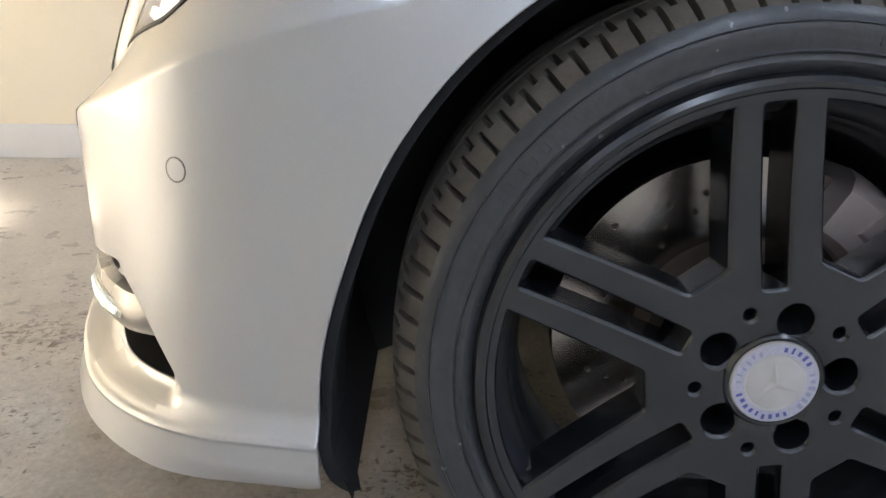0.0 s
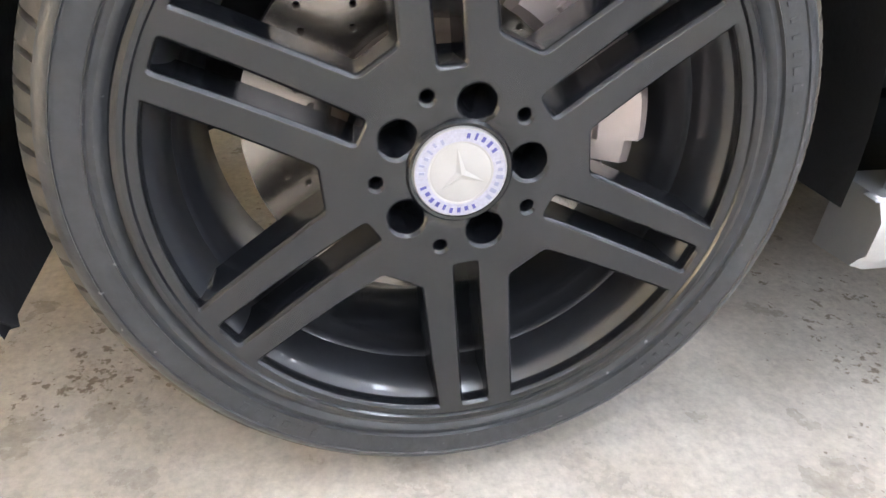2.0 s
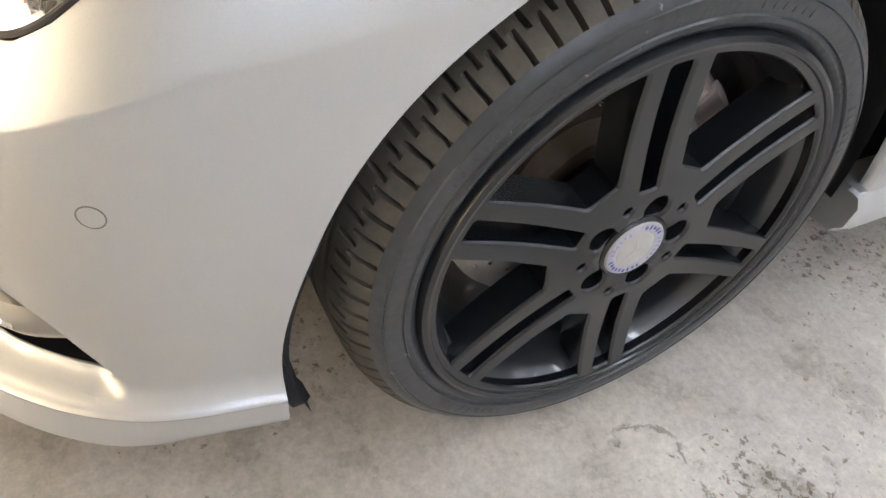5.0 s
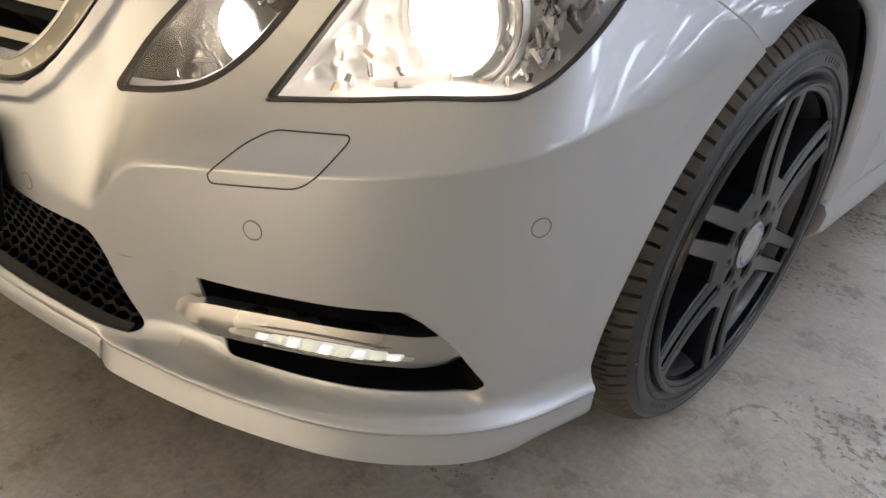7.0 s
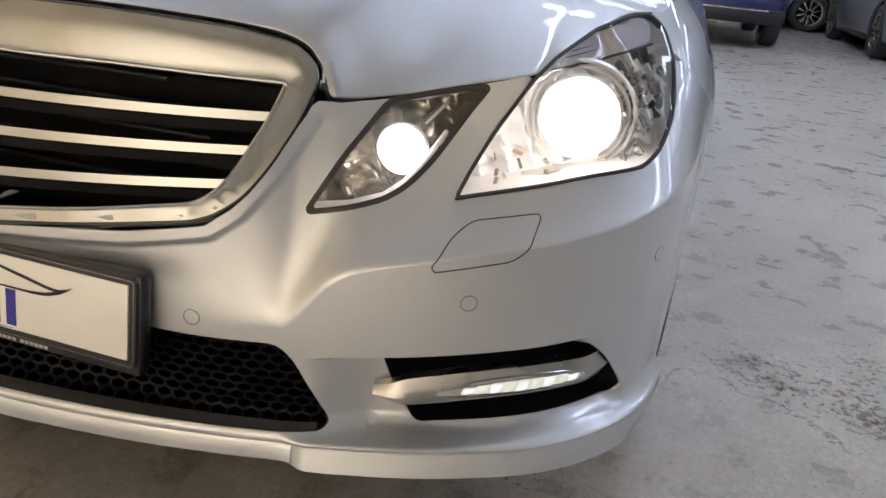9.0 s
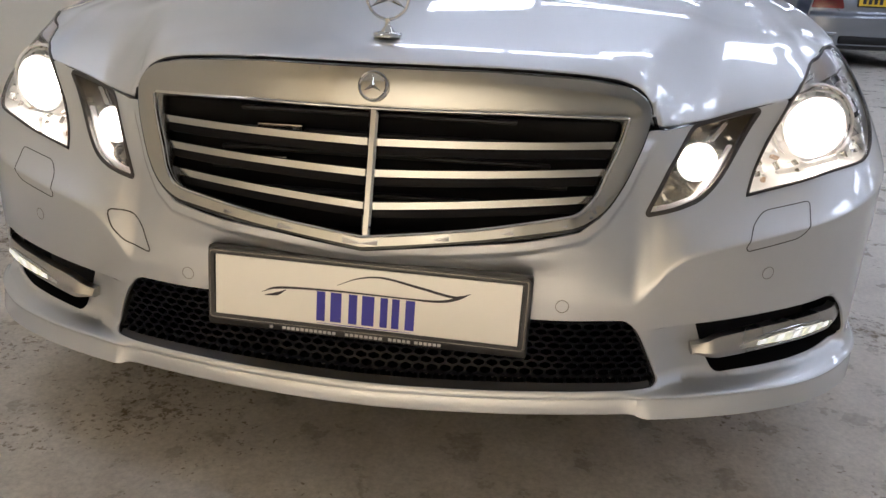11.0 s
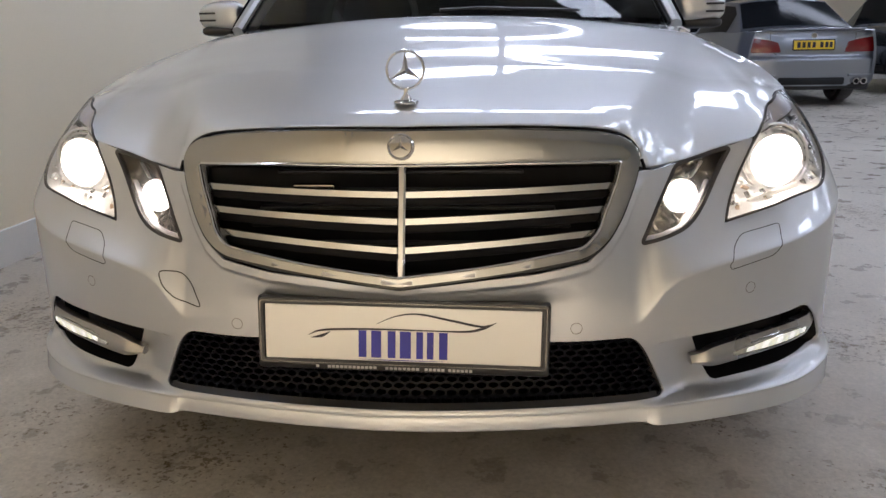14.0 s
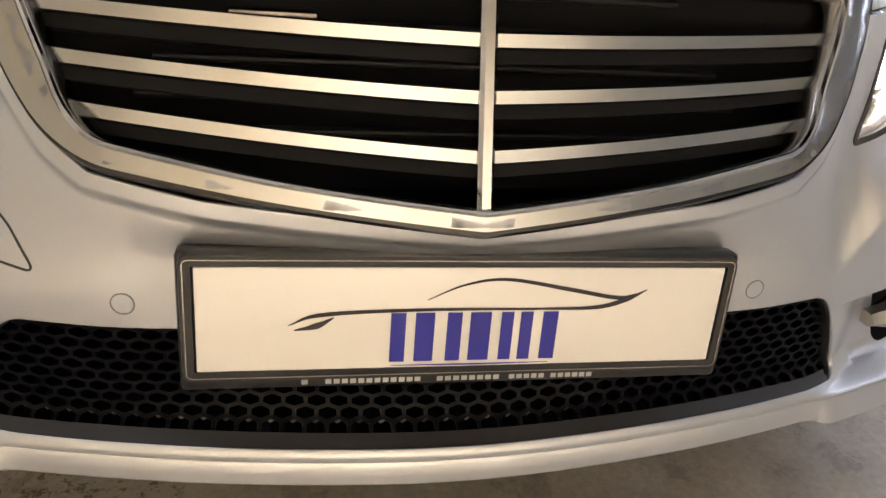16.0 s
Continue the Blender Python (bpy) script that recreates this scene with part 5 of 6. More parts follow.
def blob(rx, ry, rz, power=2.6, nu=32, nv=18):
    """A rounded-box solid."""
    bm = bmesh.new()
    f = lambda v: math.copysign(abs(v) ** (2 / power), v)
    rows = []
    for j in range(1, nv):
        t = -math.pi / 2 + math.pi * j / nv
        rows.append([bm.verts.new((rx * f(math.cos(t)) * f(math.cos(2 * math.pi * i / nu)), ry * f(math.cos(t)) * f(math.sin(2 * math.pi * i / nu)), rz * f(math.sin(t)))) for i in range(nu)])
    for r, s in zip(rows[:-1], rows[1:]):
        for i in range(nu):
            bm.faces.new((r[i], r[(i + 1) % nu], s[(i + 1) % nu], s[i]))
    bm.faces.new(rows[0][::-1])
    bm.faces.new(rows[-1])
    return bm


for s in (1, -1):
    bm = blob(0.090, 0.055, 0.058, 3.0)
    for v in bm.verts:      # taper towards the tip and lean back
        k = (v.co.x * s + 0.09) / 0.18
        v.co.z = v.co.z * (1.06 - 0.25 * k) + 0.004 * (1 - k)
        v.co.y += 0.035 * k
    mirror = part("door_mirror", moved(bm, Matrix.Translation((s * 0.898, 1.66, 1.008))), SILVER, car, "silver door mirror with slotted indicator")
    for k in range(2):
        part("mirror_slot", boxed(min(s * 0.905, s * 0.968), max(s * 0.905, s * 0.968), 1.608 + 0.012, 1.632, 0.990 + 0.026 * k, 0.997 + 0.026 * k, bevel=0.002), BLACK_TRIM, mirror, "dark slot in the mirror housing")
    bm = blob(0.082, 0.045, 0.020, 3.0)
    part("mirror_base", moved(bm, Matrix.Translation((s * 0.893, 1.672, 0.955))), BLACK_TRIM, mirror, "black underside of the mirror")

wiper = np.array([[-0.02, 1.21, 0.999], [0.10, 1.20, 1.003], [0.24, 1.215, 0.998], [0.42, 1.25, 0.993]])
sweep("wiper_arm", wiper, np.tile([0, -0.5, 0.86], (4, 1)), [(-0.004, -0.004), (-0.0035, 0.003), (0.0035, 0.003), (0.004, -0.004)], BLACK_TRIM, car, "black wiper arm")
part("wiper_joint", boxed(-0.045, 0.01, 1.20, 1.225, 0.972, 0.988, bevel=0.006), BLACK_TRIM, car)
# cabin
part("dashboard", moved(blob(0.70, 0.30, 0.10, 4.0), Matrix.Translation((0, 1.75, 0.88))), CABIN, car, "dark dashboard")
for s in (1, -1):
    part("seat_back", moved(blob(0.25, 0.09, 0.36, 3.4), pose(s * 0.37, 2.55, 0.86, rx=-14)), CABIN, car, "dark seat back")
    part("headrest", moved(blob(0.13, 0.06, 0.10, 3.0), pose(s * 0.37, 2.68, 1.30, rx=-10)), CABIN, car, "dark headrest")
wheel_path = [(-0.37 + 0.185 * math.cos(a), 1.98 + 0.075 * math.sin(a) , 1.00 + 0.17 * math.sin(a)) for a in np.linspace(0, 2 * math.pi, 40, endpoint=False)]
sweep("steering_wheel", wheel_path, np.tile([0, -0.9, 0.4], (40, 1)), ring_profile(0.014, 8), CABIN, car, "dark steering wheel", closed=True)
part("rear_bench", moved(blob(0.62, 0.12, 0.32, 4.0), pose(0, 3.45, 0.90, rx=-14)), CABIN, car, "dark rear seat")
part("driver_mirror", moved(blob(0.11, 0.02, 0.035, 3.0), Matrix.Translation((0, 1.95, 1.28))), CABIN, car, "dark inside mirror")

# ---- upright star ornament on the bonnet
bz = float(bonnet(np.array([0.0]), np.array([0.175]))[0, 2])
base = part("bonnet_ornament", moved(revolve([(0.0, 0.0), (0.0225, -0.002), (0.0235, 0.002), (0.021, 0.0045), (0.011, 0.006), (0.0075, 0.012), (0.0045, 0.016), (0.004, 0.026), (0.0, 0.026)], 32, "z", closed=False), Matrix.Translation((0, 0.175, bz + 0.001))), CHROME, car, "chrome ornament base")
cz = bz + 0.026 + 0.0345
ring = [(0.0345 * math.cos(a), 0.175, cz + 0.0345 * math.sin(a)) for a in np.linspace(0, 2 * math.pi, 64, endpoint=False)]
sweep("ornament_ring", ring, np.tile([0, -1.0, 0], (64, 1)), ring_profile(0.0027, 8), CHROME, base, "thin chrome ring", closed=True)
part("ornament_star", moved(tri_star(0.0335, 0.0065, 0.005), Matrix.Translation((0, 0.175, cz)) @ Matrix.Rotation(radians(90), 4, "X")), CHROME, base, "three chrome arms", smooth=False)

# ---- plate with its holder
lean = Matrix.Translation((0.001, 0.012, 0.391)) @ Matrix.Rotation(radians(1.1), 4, "Y") @ Matrix.Rotation(radians(-6), 4, "X")
holder = part("plate_holder", moved(boxed(-0.266, 0.266, 0.0, 0.024, -0.071, 0.066, bevel=0.006), lean), PLATE_BLACK, car, "black plate holder with a printed lower edge")
part("plate", moved(boxed(-0.250, 0.250, -0.0035, 0.006, -0.049, 0.0525, bevel=0.0015), lean), PLATE_WHITE, holder, "white dealer plate with a blue emblem")
edge = spaced(rounded([(-0.257, -0.054), (0.257, -0.054), (0.257, 0.058), (-0.257, 0.058)], 0.006), 0.02)
ep = [lean @ Vector((a, -0.0018, b)) for a, b in edge]
sweep("holder_rim", ep, np.tile([0, -1, 0.1], (len(ep), 1)), [(-0.0065, -0.004), (-0.005, 0.002), (0.005, 0.002), (0.0065, -0.004)], PLATE_BLACK, holder, "raised rim of the holder", closed=True)
sweep("holder_pinstripe", [lean @ Vector((a * 1.0065, -0.0042, b * 1.02)) for a, b in edge], np.tile([0, -1, 0.1], (len(ep), 1)), [(-0.0006, -0.002), (-0.0006, 0.0004), (0.0006, 0.0004), (0.0006, -0.002)], LAMP_GREY, holder, "thin pale line of the holder", closed=True)
plate_at = lambda a, b: np.array([tuple(lean @ Vector((float(p), -0.0037, float(q)))) for p, q in zip(a, b)])


def ink(name, loop, material, gap=0.03, edge=0.012):
    return panel(name, plate_at, loop, [], material, holder, gap=gap, edge=edge, rim=((0.0, 0.0006),), lift=0.0008)


def stroke(pts, widths, n=24):
    """A tapering swoosh along a smooth line."""
    pts = np.array(pts, float)
    t = np.linspace(0, 1, n)
    k = np.linspace(0, 1, len(pts))
    def smooth_to(v):
        m = np.gradient(v, k)
        i = np.clip(np.searchsorted(k, t) - 1, 0, len(k) - 2)
        h = k[i + 1] - k[i]
        q = (t - k[i]) / h
        return (2 * q**3 - 3 * q * q + 1) * v[i] + (q**3 - 2 * q * q + q) * m[i] * h + (-2 * q**3 + 3 * q * q) * v[i + 1] + (q**3 - q * q) * m[i + 1] * h
    x, y = smooth_to(pts[:, 0]), smooth_to(pts[:, 1])
    w = np.interp(t, k, widths) / 2
    d = np.stack([np.gradient(x), np.gradient(y)], 1)
    d /= np.linalg.norm(d, axis=1)[:, None]
    nn = np.stack([-d[:, 1], d[:, 0]], 1) * w[:, None]
    c = np.stack([x, y], 1)
    return np.vstack([c + nn, (c - nn)[::-1]])


ink("printed_swoosh", stroke([(-0.170, -0.003), (-0.140, 0.007), (-0.05, 0.011), (0.06, 0.011), (0.12, 0.012), (0.150, 0.020), (0.170, 0.030)], [0.0006, 0.004, 0.003, 0.002, 0.004, 0.005, 0.0006], 40), PLATE_INK)
ink("printed_swoosh", stroke([(-0.045, 0.021), (-0.01, 0.036), (0.03, 0.041), (0.09, 0.031), (0.140, 0.022), (0.160, 0.026)], [0.0005, 0.002, 0.003, 0.004, 0.004, 0.0005], 40), PLATE_INK)
ink("printed_swoosh", stroke([(-0.165, -0.008), (-0.145, -0.004), (-0.130, 0.004)], [0.001, 0.006, 0.001]), PLATE_INK)
for x0, x1 in ((-0.078, -0.064), (-0.055, -0.037), (-0.025, -0.011), (-0.003, 0.017), (0.027, 0.039), (0.046, 0.058), (0.068, 0.083)):
    ink("printed_bar", [(x0, -0.042), (x1, -0.042), (x1, 0.008), (x0, 0.008)], PLATE_BLUE)
ink("printed_underline", stroke([(-0.076, -0.0458), (0.0, -0.0462), (0.078, -0.0458)], [0.0004, 0.0016, 0.0004]), PLATE_BLUE)
low_at = lambda a, b: np.array([tuple(lean @ Vector((float(p), -0.0002, float(q)))) for p, q in zip(a, b)])
for x0, x1, count in ((-0.158, -0.150, 1), (-0.136, -0.044, 12), (-0.030, 0.034, 8), (0.042, 0.080, 5), (0.085, 0.130, 6)):
    pitch = (x1 - x0) / count
    for k in range(count):
        a = x0 + k * pitch
        panel("printed_bar", low_at, [(a, -0.0655), (a + 0.72 * pitch, -0.0655), (a + 0.72 * pitch, -0.0605), (a, -0.0605)], [], BAR_WHITE, holder, gap=0.05, edge=0.02, rim=((0, 0.0005),), lift=0.0008)


# ---------------------------------------------------------------- wheels
def circle(r, n, cx=0.0, cy=0.0):
    return [(cx + r * math.cos(a), cy + r * math.sin(a)) for a in np.linspace(0, 2 * math.pi, n, endpoint=False)]


def on_clock(r, a):
    return np.array([r * math.sin(a), r * math.cos(a)])


def tyre_mesh(lo, hi, slits, cut):
    """The stretch of the tyre's skin between two stations of its profile, with shoulder slits and grooves."""
    prof = [(0.246, -0.014), (0.2535, -0.009), (0.2585, -0.0025), (0.263, -0.0005), (0.267, -0.002), (0.275, -0.0005), (0.285, 0.0005), (0.293, -0.0012), (0.2990, -0.0045), (0.3035, -0.0085), (0.3075, -0.0125), (0.3115, -0.0168), (0.3155, -0.0220), (0.3192, -0.0285), (0.3222, -0.0360), (0.3245, -0.0450), (0.3260, -0.056)]
    prof += [(0.3264, -0.062), (0.3195, -0.0635), (0.3195, -0.072), (0.3272, -0.0735)]
    prof += [(0.3278, -0.098), (0.3205, -0.100), (0.3205, -0.109), (0.3280, -0.111)]
    full = prof + [(r, -0.246 - x) for r, x in prof[::-1]]
    full = full[lo:hi]
    n = slits * 8
    bm = bmesh.new()
    rows = []
    for i in range(n):
        a = 2 * math.pi * i / n
        row = []
        for r, x in full:
            q = r
            xx = x
            if cut:
                e = x if x > -0.123 else -0.246 - x
                if -0.050 < e < -0.010:
                    ph = (i + (4 if e < -0.033 else 0)) % 8
                    if ph == 0:
                        q, xx = r - 0.011, x + (-0.007 if x > -0.123 else 0.007)
                if -0.098 < e < -0.0735 and (i + int(-e * 200)) % 24 == 0:
                    q = r - 0.005
            row.append(bm.verts.new((xx, q * math.sin(a), max(q * math.cos(a), GROUND + 0.0004 - HUB[2]))))
        rows.append(row)
    for i in range(n):
        r, s = rows[i], rows[(i + 1) % n]
        for j in range(len(full) - 1):
            bm.faces.new((r[j], r[j + 1], s[j + 1], s[j]))
    return bm


SLOT_TURN, BOLT_TURN = -0.110, 0.204


def wheel_face():
    """Six twin spokes, drawn flat: outline, windows, slots and bolt holes."""
    holes = []
    for k in range(6):
        a = SLOT_TURN + k * math.pi / 3
        d, s = on_clock(1, a), on_clock(1, a + math.pi / 2)
        holes.append(rounded([d * 0.080 - s * 0.0138, d * 0.080 + s * 0.0138, d * 0.2365 + s * 0.0160, d * 0.2365 - s * 0.0160], 0.008))
        b = a + math.pi / 3
        d2, s2 = on_clock(1, b), on_clock(1, b + math.pi / 2)
        c = a + math.pi / 6
        off0, off1 = 0.0345, 0.0312
        e1 = [d * math.sqrt(r * r - o * o) + s * o for r, o in ((0.106, off0), (0.2375, off1))]
        e2 = [d2 * math.sqrt(r * r - o * o) - s2 * o for r, o in ((0.106, off0), (0.2375, off1))]
        a1, a2 = math.atan2(e1[1][0], e1[1][1]), math.atan2(e2[1][0], e2[1][1])
        if a2 < a1:
            a2 += 2 * math.pi
        rim_arc = [on_clock(0.2375, t) for t in np.linspace(a1, a2, 14)]
        holes.append(rounded([e2[0], e1[0]] + rim_arc, [0.006, 0.006, 0.005] + [0.004] * 12 + [0.005]))
    for k in range(5):
        c = on_clock(0.056, BOLT_TURN + k * 2 * math.pi / 5)
        holes.append(circle(0.0188, 28, *c))
        c = on_clock(0.0660, BOLT_TURN + (k + 0.5) * 2 * math.pi / 5)
        holes.append(circle(0.0088, 14, *c))
    return holes


def face_at(y, z):
    r = np.hypot(y, z)
    return np.stack([0.0015 - 0.0045 * np.sin(math.pi * np.clip((r - 0.07) / 0.17, 0, 1)) - 0.004 * (1 - step(0.036, 0.050, r)), y, z], -1)


def build_wheel(m):
    w = part("wheel", moved(revolve([(0.2395, -0.004), (0.2375, -0.0055), (0.2360, -0.0100), (0.2335, -0.0135), (0.2290, -0.0190), (0.2250, -0.0260), (0.2220, -0.0350), (0.2203, -0.0460), (0.2196, -0.0580), (0.2175, -0.0600), (0.2155, -0.0650), (0.2135, -0.0760), (0.2110, -0.0790), (0.2080, -0.0880), (0.2060, -0.135), (0.2050, -0.160), (0.2180, -0.185), (0.224, -0.215), (0.236, -0.232), (0.245, -0.234)], 120, "x", closed=False), Matrix()), RIM_IN, car, "satin black alloy wheel with six twin spokes")
    w.matrix_local = m
    panel("spokes", face_at, circle(0.2425, 180), wheel_face(), RIM, w, "satin black twin spokes", gap=0.010, edge=0.004, rim=((0.0004, 0.0001), (0.0016, 0.0010), (0.0036, 0.0030), (0.0042, 0.0042), (0.0050, 0.014), (0.0056, 0.044)), turns=(0.0, 0.05, 0.42, 0.56, 0.95, 1.0, 1.0))
    part("rim_flange", revolve([(0.2418, 0.0012), (0.2435, 0.0040), (0.2475, 0.0052), (0.2520, 0.0030), (0.2545, -0.003), (0.2545, -0.012), (0.240, -0.016), (0.2405, -0.004)], 160, "x"), RIM, w, "raised outer flange")
    part("tyre", tyre_mesh(0, 10, 84, False), RUBBER, w, "black tyre sidewall")
    part("tyre_tread", tyre_mesh(9, 41, 84, True), DUSTY, w, "dusty tyre tread with shoulder slits")
    part("tyre_inner_wall", tyre_mesh(40, 50, 30, False), RUBBER, w)
    # raised moulded marks on the sidewall, unreadable
    rnd = random.Random(4)
    for a0, count, r, h in ((0.15, 6, 0.280, 0.013), (-1.0, 5, 0.281, 0.012), (1.1, 6, 0.280, 0.012), (2.2, 5, 0.281, 0.010), (3.6, 6, 0.280, 0.012)):
        for k in range(count):
            wd = 0.003 + 0.004 * rnd.random()
            bm = boxed(-0.0006, 0.0006, -wd / 2, wd / 2, -h / 3, h / 3, bevel=0.0004)
            part("sidewall_mark", moved(bm, Matrix.Rotation(-(a0 + k * 0.05), 4, "X") @ Matrix.Translation((0, 0, r))), RUBBER, w, smooth=False)
    bm = revolve([(0.268, -0.0015), (0.2695, 0.0012), (0.271, -0.001)], 160, "x")
    part("sidewall_ring", bm, RUBBER, w)
    bm = revolve([(0.2895, -0.0015), (0.291, 0.0008), (0.2925, -0.002)], 160, "x")
    part("sidewall_ring", bm, RUBBER, w)
    # hub behind the face, cap with its printed ring
    part("hub_boss", revolve([(0.0, -0.052), (0.082, -0.052), (0.086, -0.056), (0.070, -0.080), (0.0, -0.080)], 60, "x", closed=False), PITCH, w)
    part("cap_seat", revolve([(0.0365, -0.006), (0.038, 0.0012), (0.0405, 0.0018), (0.043, -0.0015)], 60, "x", closed=False), RIM, w)
    cap = part("hub_cap", revolve([(0.0, 0.0035), (0.022, 0.003), (0.0245, 0.0022), (0.0255, 0.0028), (0.0365, 0.0022), (0.0378, 0.0), (0.0378, -0.006)], 72, "x", closed=False), CAP, w, "pale worn hub cap with a blue printed ring")
    cap_at = lambda y, z: np.stack([0.0030 + 0 * y, y, z], -1)
    panel("cap_ring", cap_at, circle(0.0358, 72), [circle(0.0262, 60)], CAP_GREY, cap, gap=0.01, edge=0.004, rim=((0.0, 0.0006),))
    for a0, count in ((0.15, 5), (2.75, 9), (1.3, 6), (4.75, 6)):
        for k in range(count):
            a = a0 + k * 0.20
            wd, ht = rnd.uniform(0.0009, 0.0017), rnd.uniform(0.0018, 0.0029)
            b2 = boxed(0.0031, 0.0036, -wd, wd, -ht, ht)
            part("cap_mark", moved(b2, Matrix.Rotation(-a, 4, "X") @ Matrix.Translation((0, 0, 0.031 + rnd.uniform(-0.0008, 0.0008)))), CAP_INK if count in (5, 9) else CAP_PALE, cap, smooth=False)
    part("cap_star", moved(tri_star(0.0215, 0.0045, 0.0016), Matrix.Translation((0.0042, 0, 0)) @ Matrix.Rotation(radians(100), 4, "X") @ Matrix.Rotation(radians(90), 4, "Y")), CAP, cap, smooth=False)
    # brake
    disc_holes = []
    for k in range(18):
        for j, r in enumerate((0.112, 0.127, 0.142, 0.157)[k % 2:3 + k % 2]):
            disc_holes.append(circle(0.0036, 8, *on_clock(r, k * 2 * math.pi / 18 + j * 0.10)))
    disc = panel("brake_disc", lambda y, z: np.stack([-0.112 + 0 * y, y, z], -1), circle(0.172, 96), disc_holes + [circle(0.092, 48)], STEEL, w, "worn drilled steel brake disc", gap=0.016, edge=0.006, rim=((0.0002, 0.001), (0.0002, 0.03)))
    part("disc_hat", revolve([(0.0, -0.082), (0.088, -0.082), (0.094, -0.090), (0.094, -0.14)], 60, "x", closed=False), RUST, disc, "rusty disc hat")
    cal = revolve([(0.118, -0.150), (0.118, -0.088), (0.126, -0.078), (0.168, -0.074), (0.180, -0.082), (0.186, -0.098), (0.186, -0.150)], 18, "x", start=radians(28), end=radians(100))
    ends = [e for e in cal.edges if e.is_boundary]
    bmesh.ops.holes_fill(cal, edges=ends)
    caliper = part("brake_caliper", cal, CALIPER, w, "grey painted brake caliper")
    for a0, a1, r0, r1 in ((70, 92, 0.136, 0.188), (40, 56, 0.140, 0.184)):
        b2 = revolve([(r0, -0.079), (r0 + 0.004, -0.071), (r1 - 0.010, -0.068), (r1, -0.078)], 10, "x", start=radians(a0), end=radians(a1))
        bmesh.ops.holes_fill(b2, edges=[e for e in b2.edges if e.is_boundary])
        part("caliper_cover", b2, CALIPER, caliper, "pale cover of the caliper")
    valve = on_clock(0.224, -2.05)
    part("valve", moved(revolve([(0.0, 0.012), (0.004, 0.012), (0.0045, 0.0), (0.006, -0.012)], 12, "x", closed=False), Matrix.Translation((-0.032, valve[0], valve[1]))), LAMP_GREY, w, "pale valve cap")
    return w


first_wheel = build_wheel(pose(*HUB, rz=-1.4))
for m in (pose(-HUB[0], HUB[1], HUB[2], rz=180), pose(HUB[0], 3.70, HUB[2]), pose(-HUB[0], 3.70, HUB[2], rz=180)):
    copy_thing(first_wheel, m)


# ---------------------------------------------------------------- the parked cars behind
GREY_PAINT = car_paint("blue_grey_metallic_paint", (0.25, 0.27, 0.31), 0.7, 0.3)
BLUE_PAINT = car_paint("deep_blue_paint", (0.012, 0.022, 0.13), 0.2, 0.3)
BLACK_PAINT = car_paint("black_paint", (0.012, 0.012, 0.014), 0.2, 0.25)
PALE_PAINT = car_paint("pale_silver_paint", (0.50, 0.53, 0.60), 0.6, 0.3)
RED_LAMP = surface("red_lamp_plastic", (0.17, 0.003, 0.006), 0.2, coat=0.4, grain=50, vary=0.2)
CLEAR_LAMP = surface("clear_lamp_plastic", (0.62, 0.60, 0.60), 0.2, 0.3, coat=1.0, grain=50, vary=0.2)


def road_wheel(parent, m, r, rim_material):
    """A parked car's wheel: tyre, rim and ten spokes."""
    t = part("wheel", revolve([(r * 0.66, -0.03), (r * 0.70, 0.0), (r * 0.80, 0.012), (r * 0.93, 0.004), (r, -0.04), (r, -0.18), (r * 0.9, -0.22), (r * 0.66, -0.2)], 48, "x"), RUBBER, parent, "black tyre")
    t.matrix_local = m
    part("rim", revolve([(r * 0.60, -0.02), (r * 0.66, 0.002), (r * 0.70, 0.004), (r * 0.70, -0.03), (r * 0.62, -0.16), (0.0, -0.16)], 48, "x", closed=False), rim_material, t, "alloy rim")
    bm = bmesh.new()
    for k in range(10):
        b2 = boxed(-0.03, -0.006, -0.016, 0.016, 0.04, r * 0.64, bevel=0.004)
        moved(b2, Matrix.Rotation(2 * math.pi * k / 10, 4, "X"))
        me = bpy.data.meshes.new("tmp")
        b2.to_mesh(me)
        b2.free()
        bm.from_mesh(me)
        bpy.data.meshes.remove(me)
    part("rim_spokes", bm, rim_material, t, "alloy spokes")
    return t


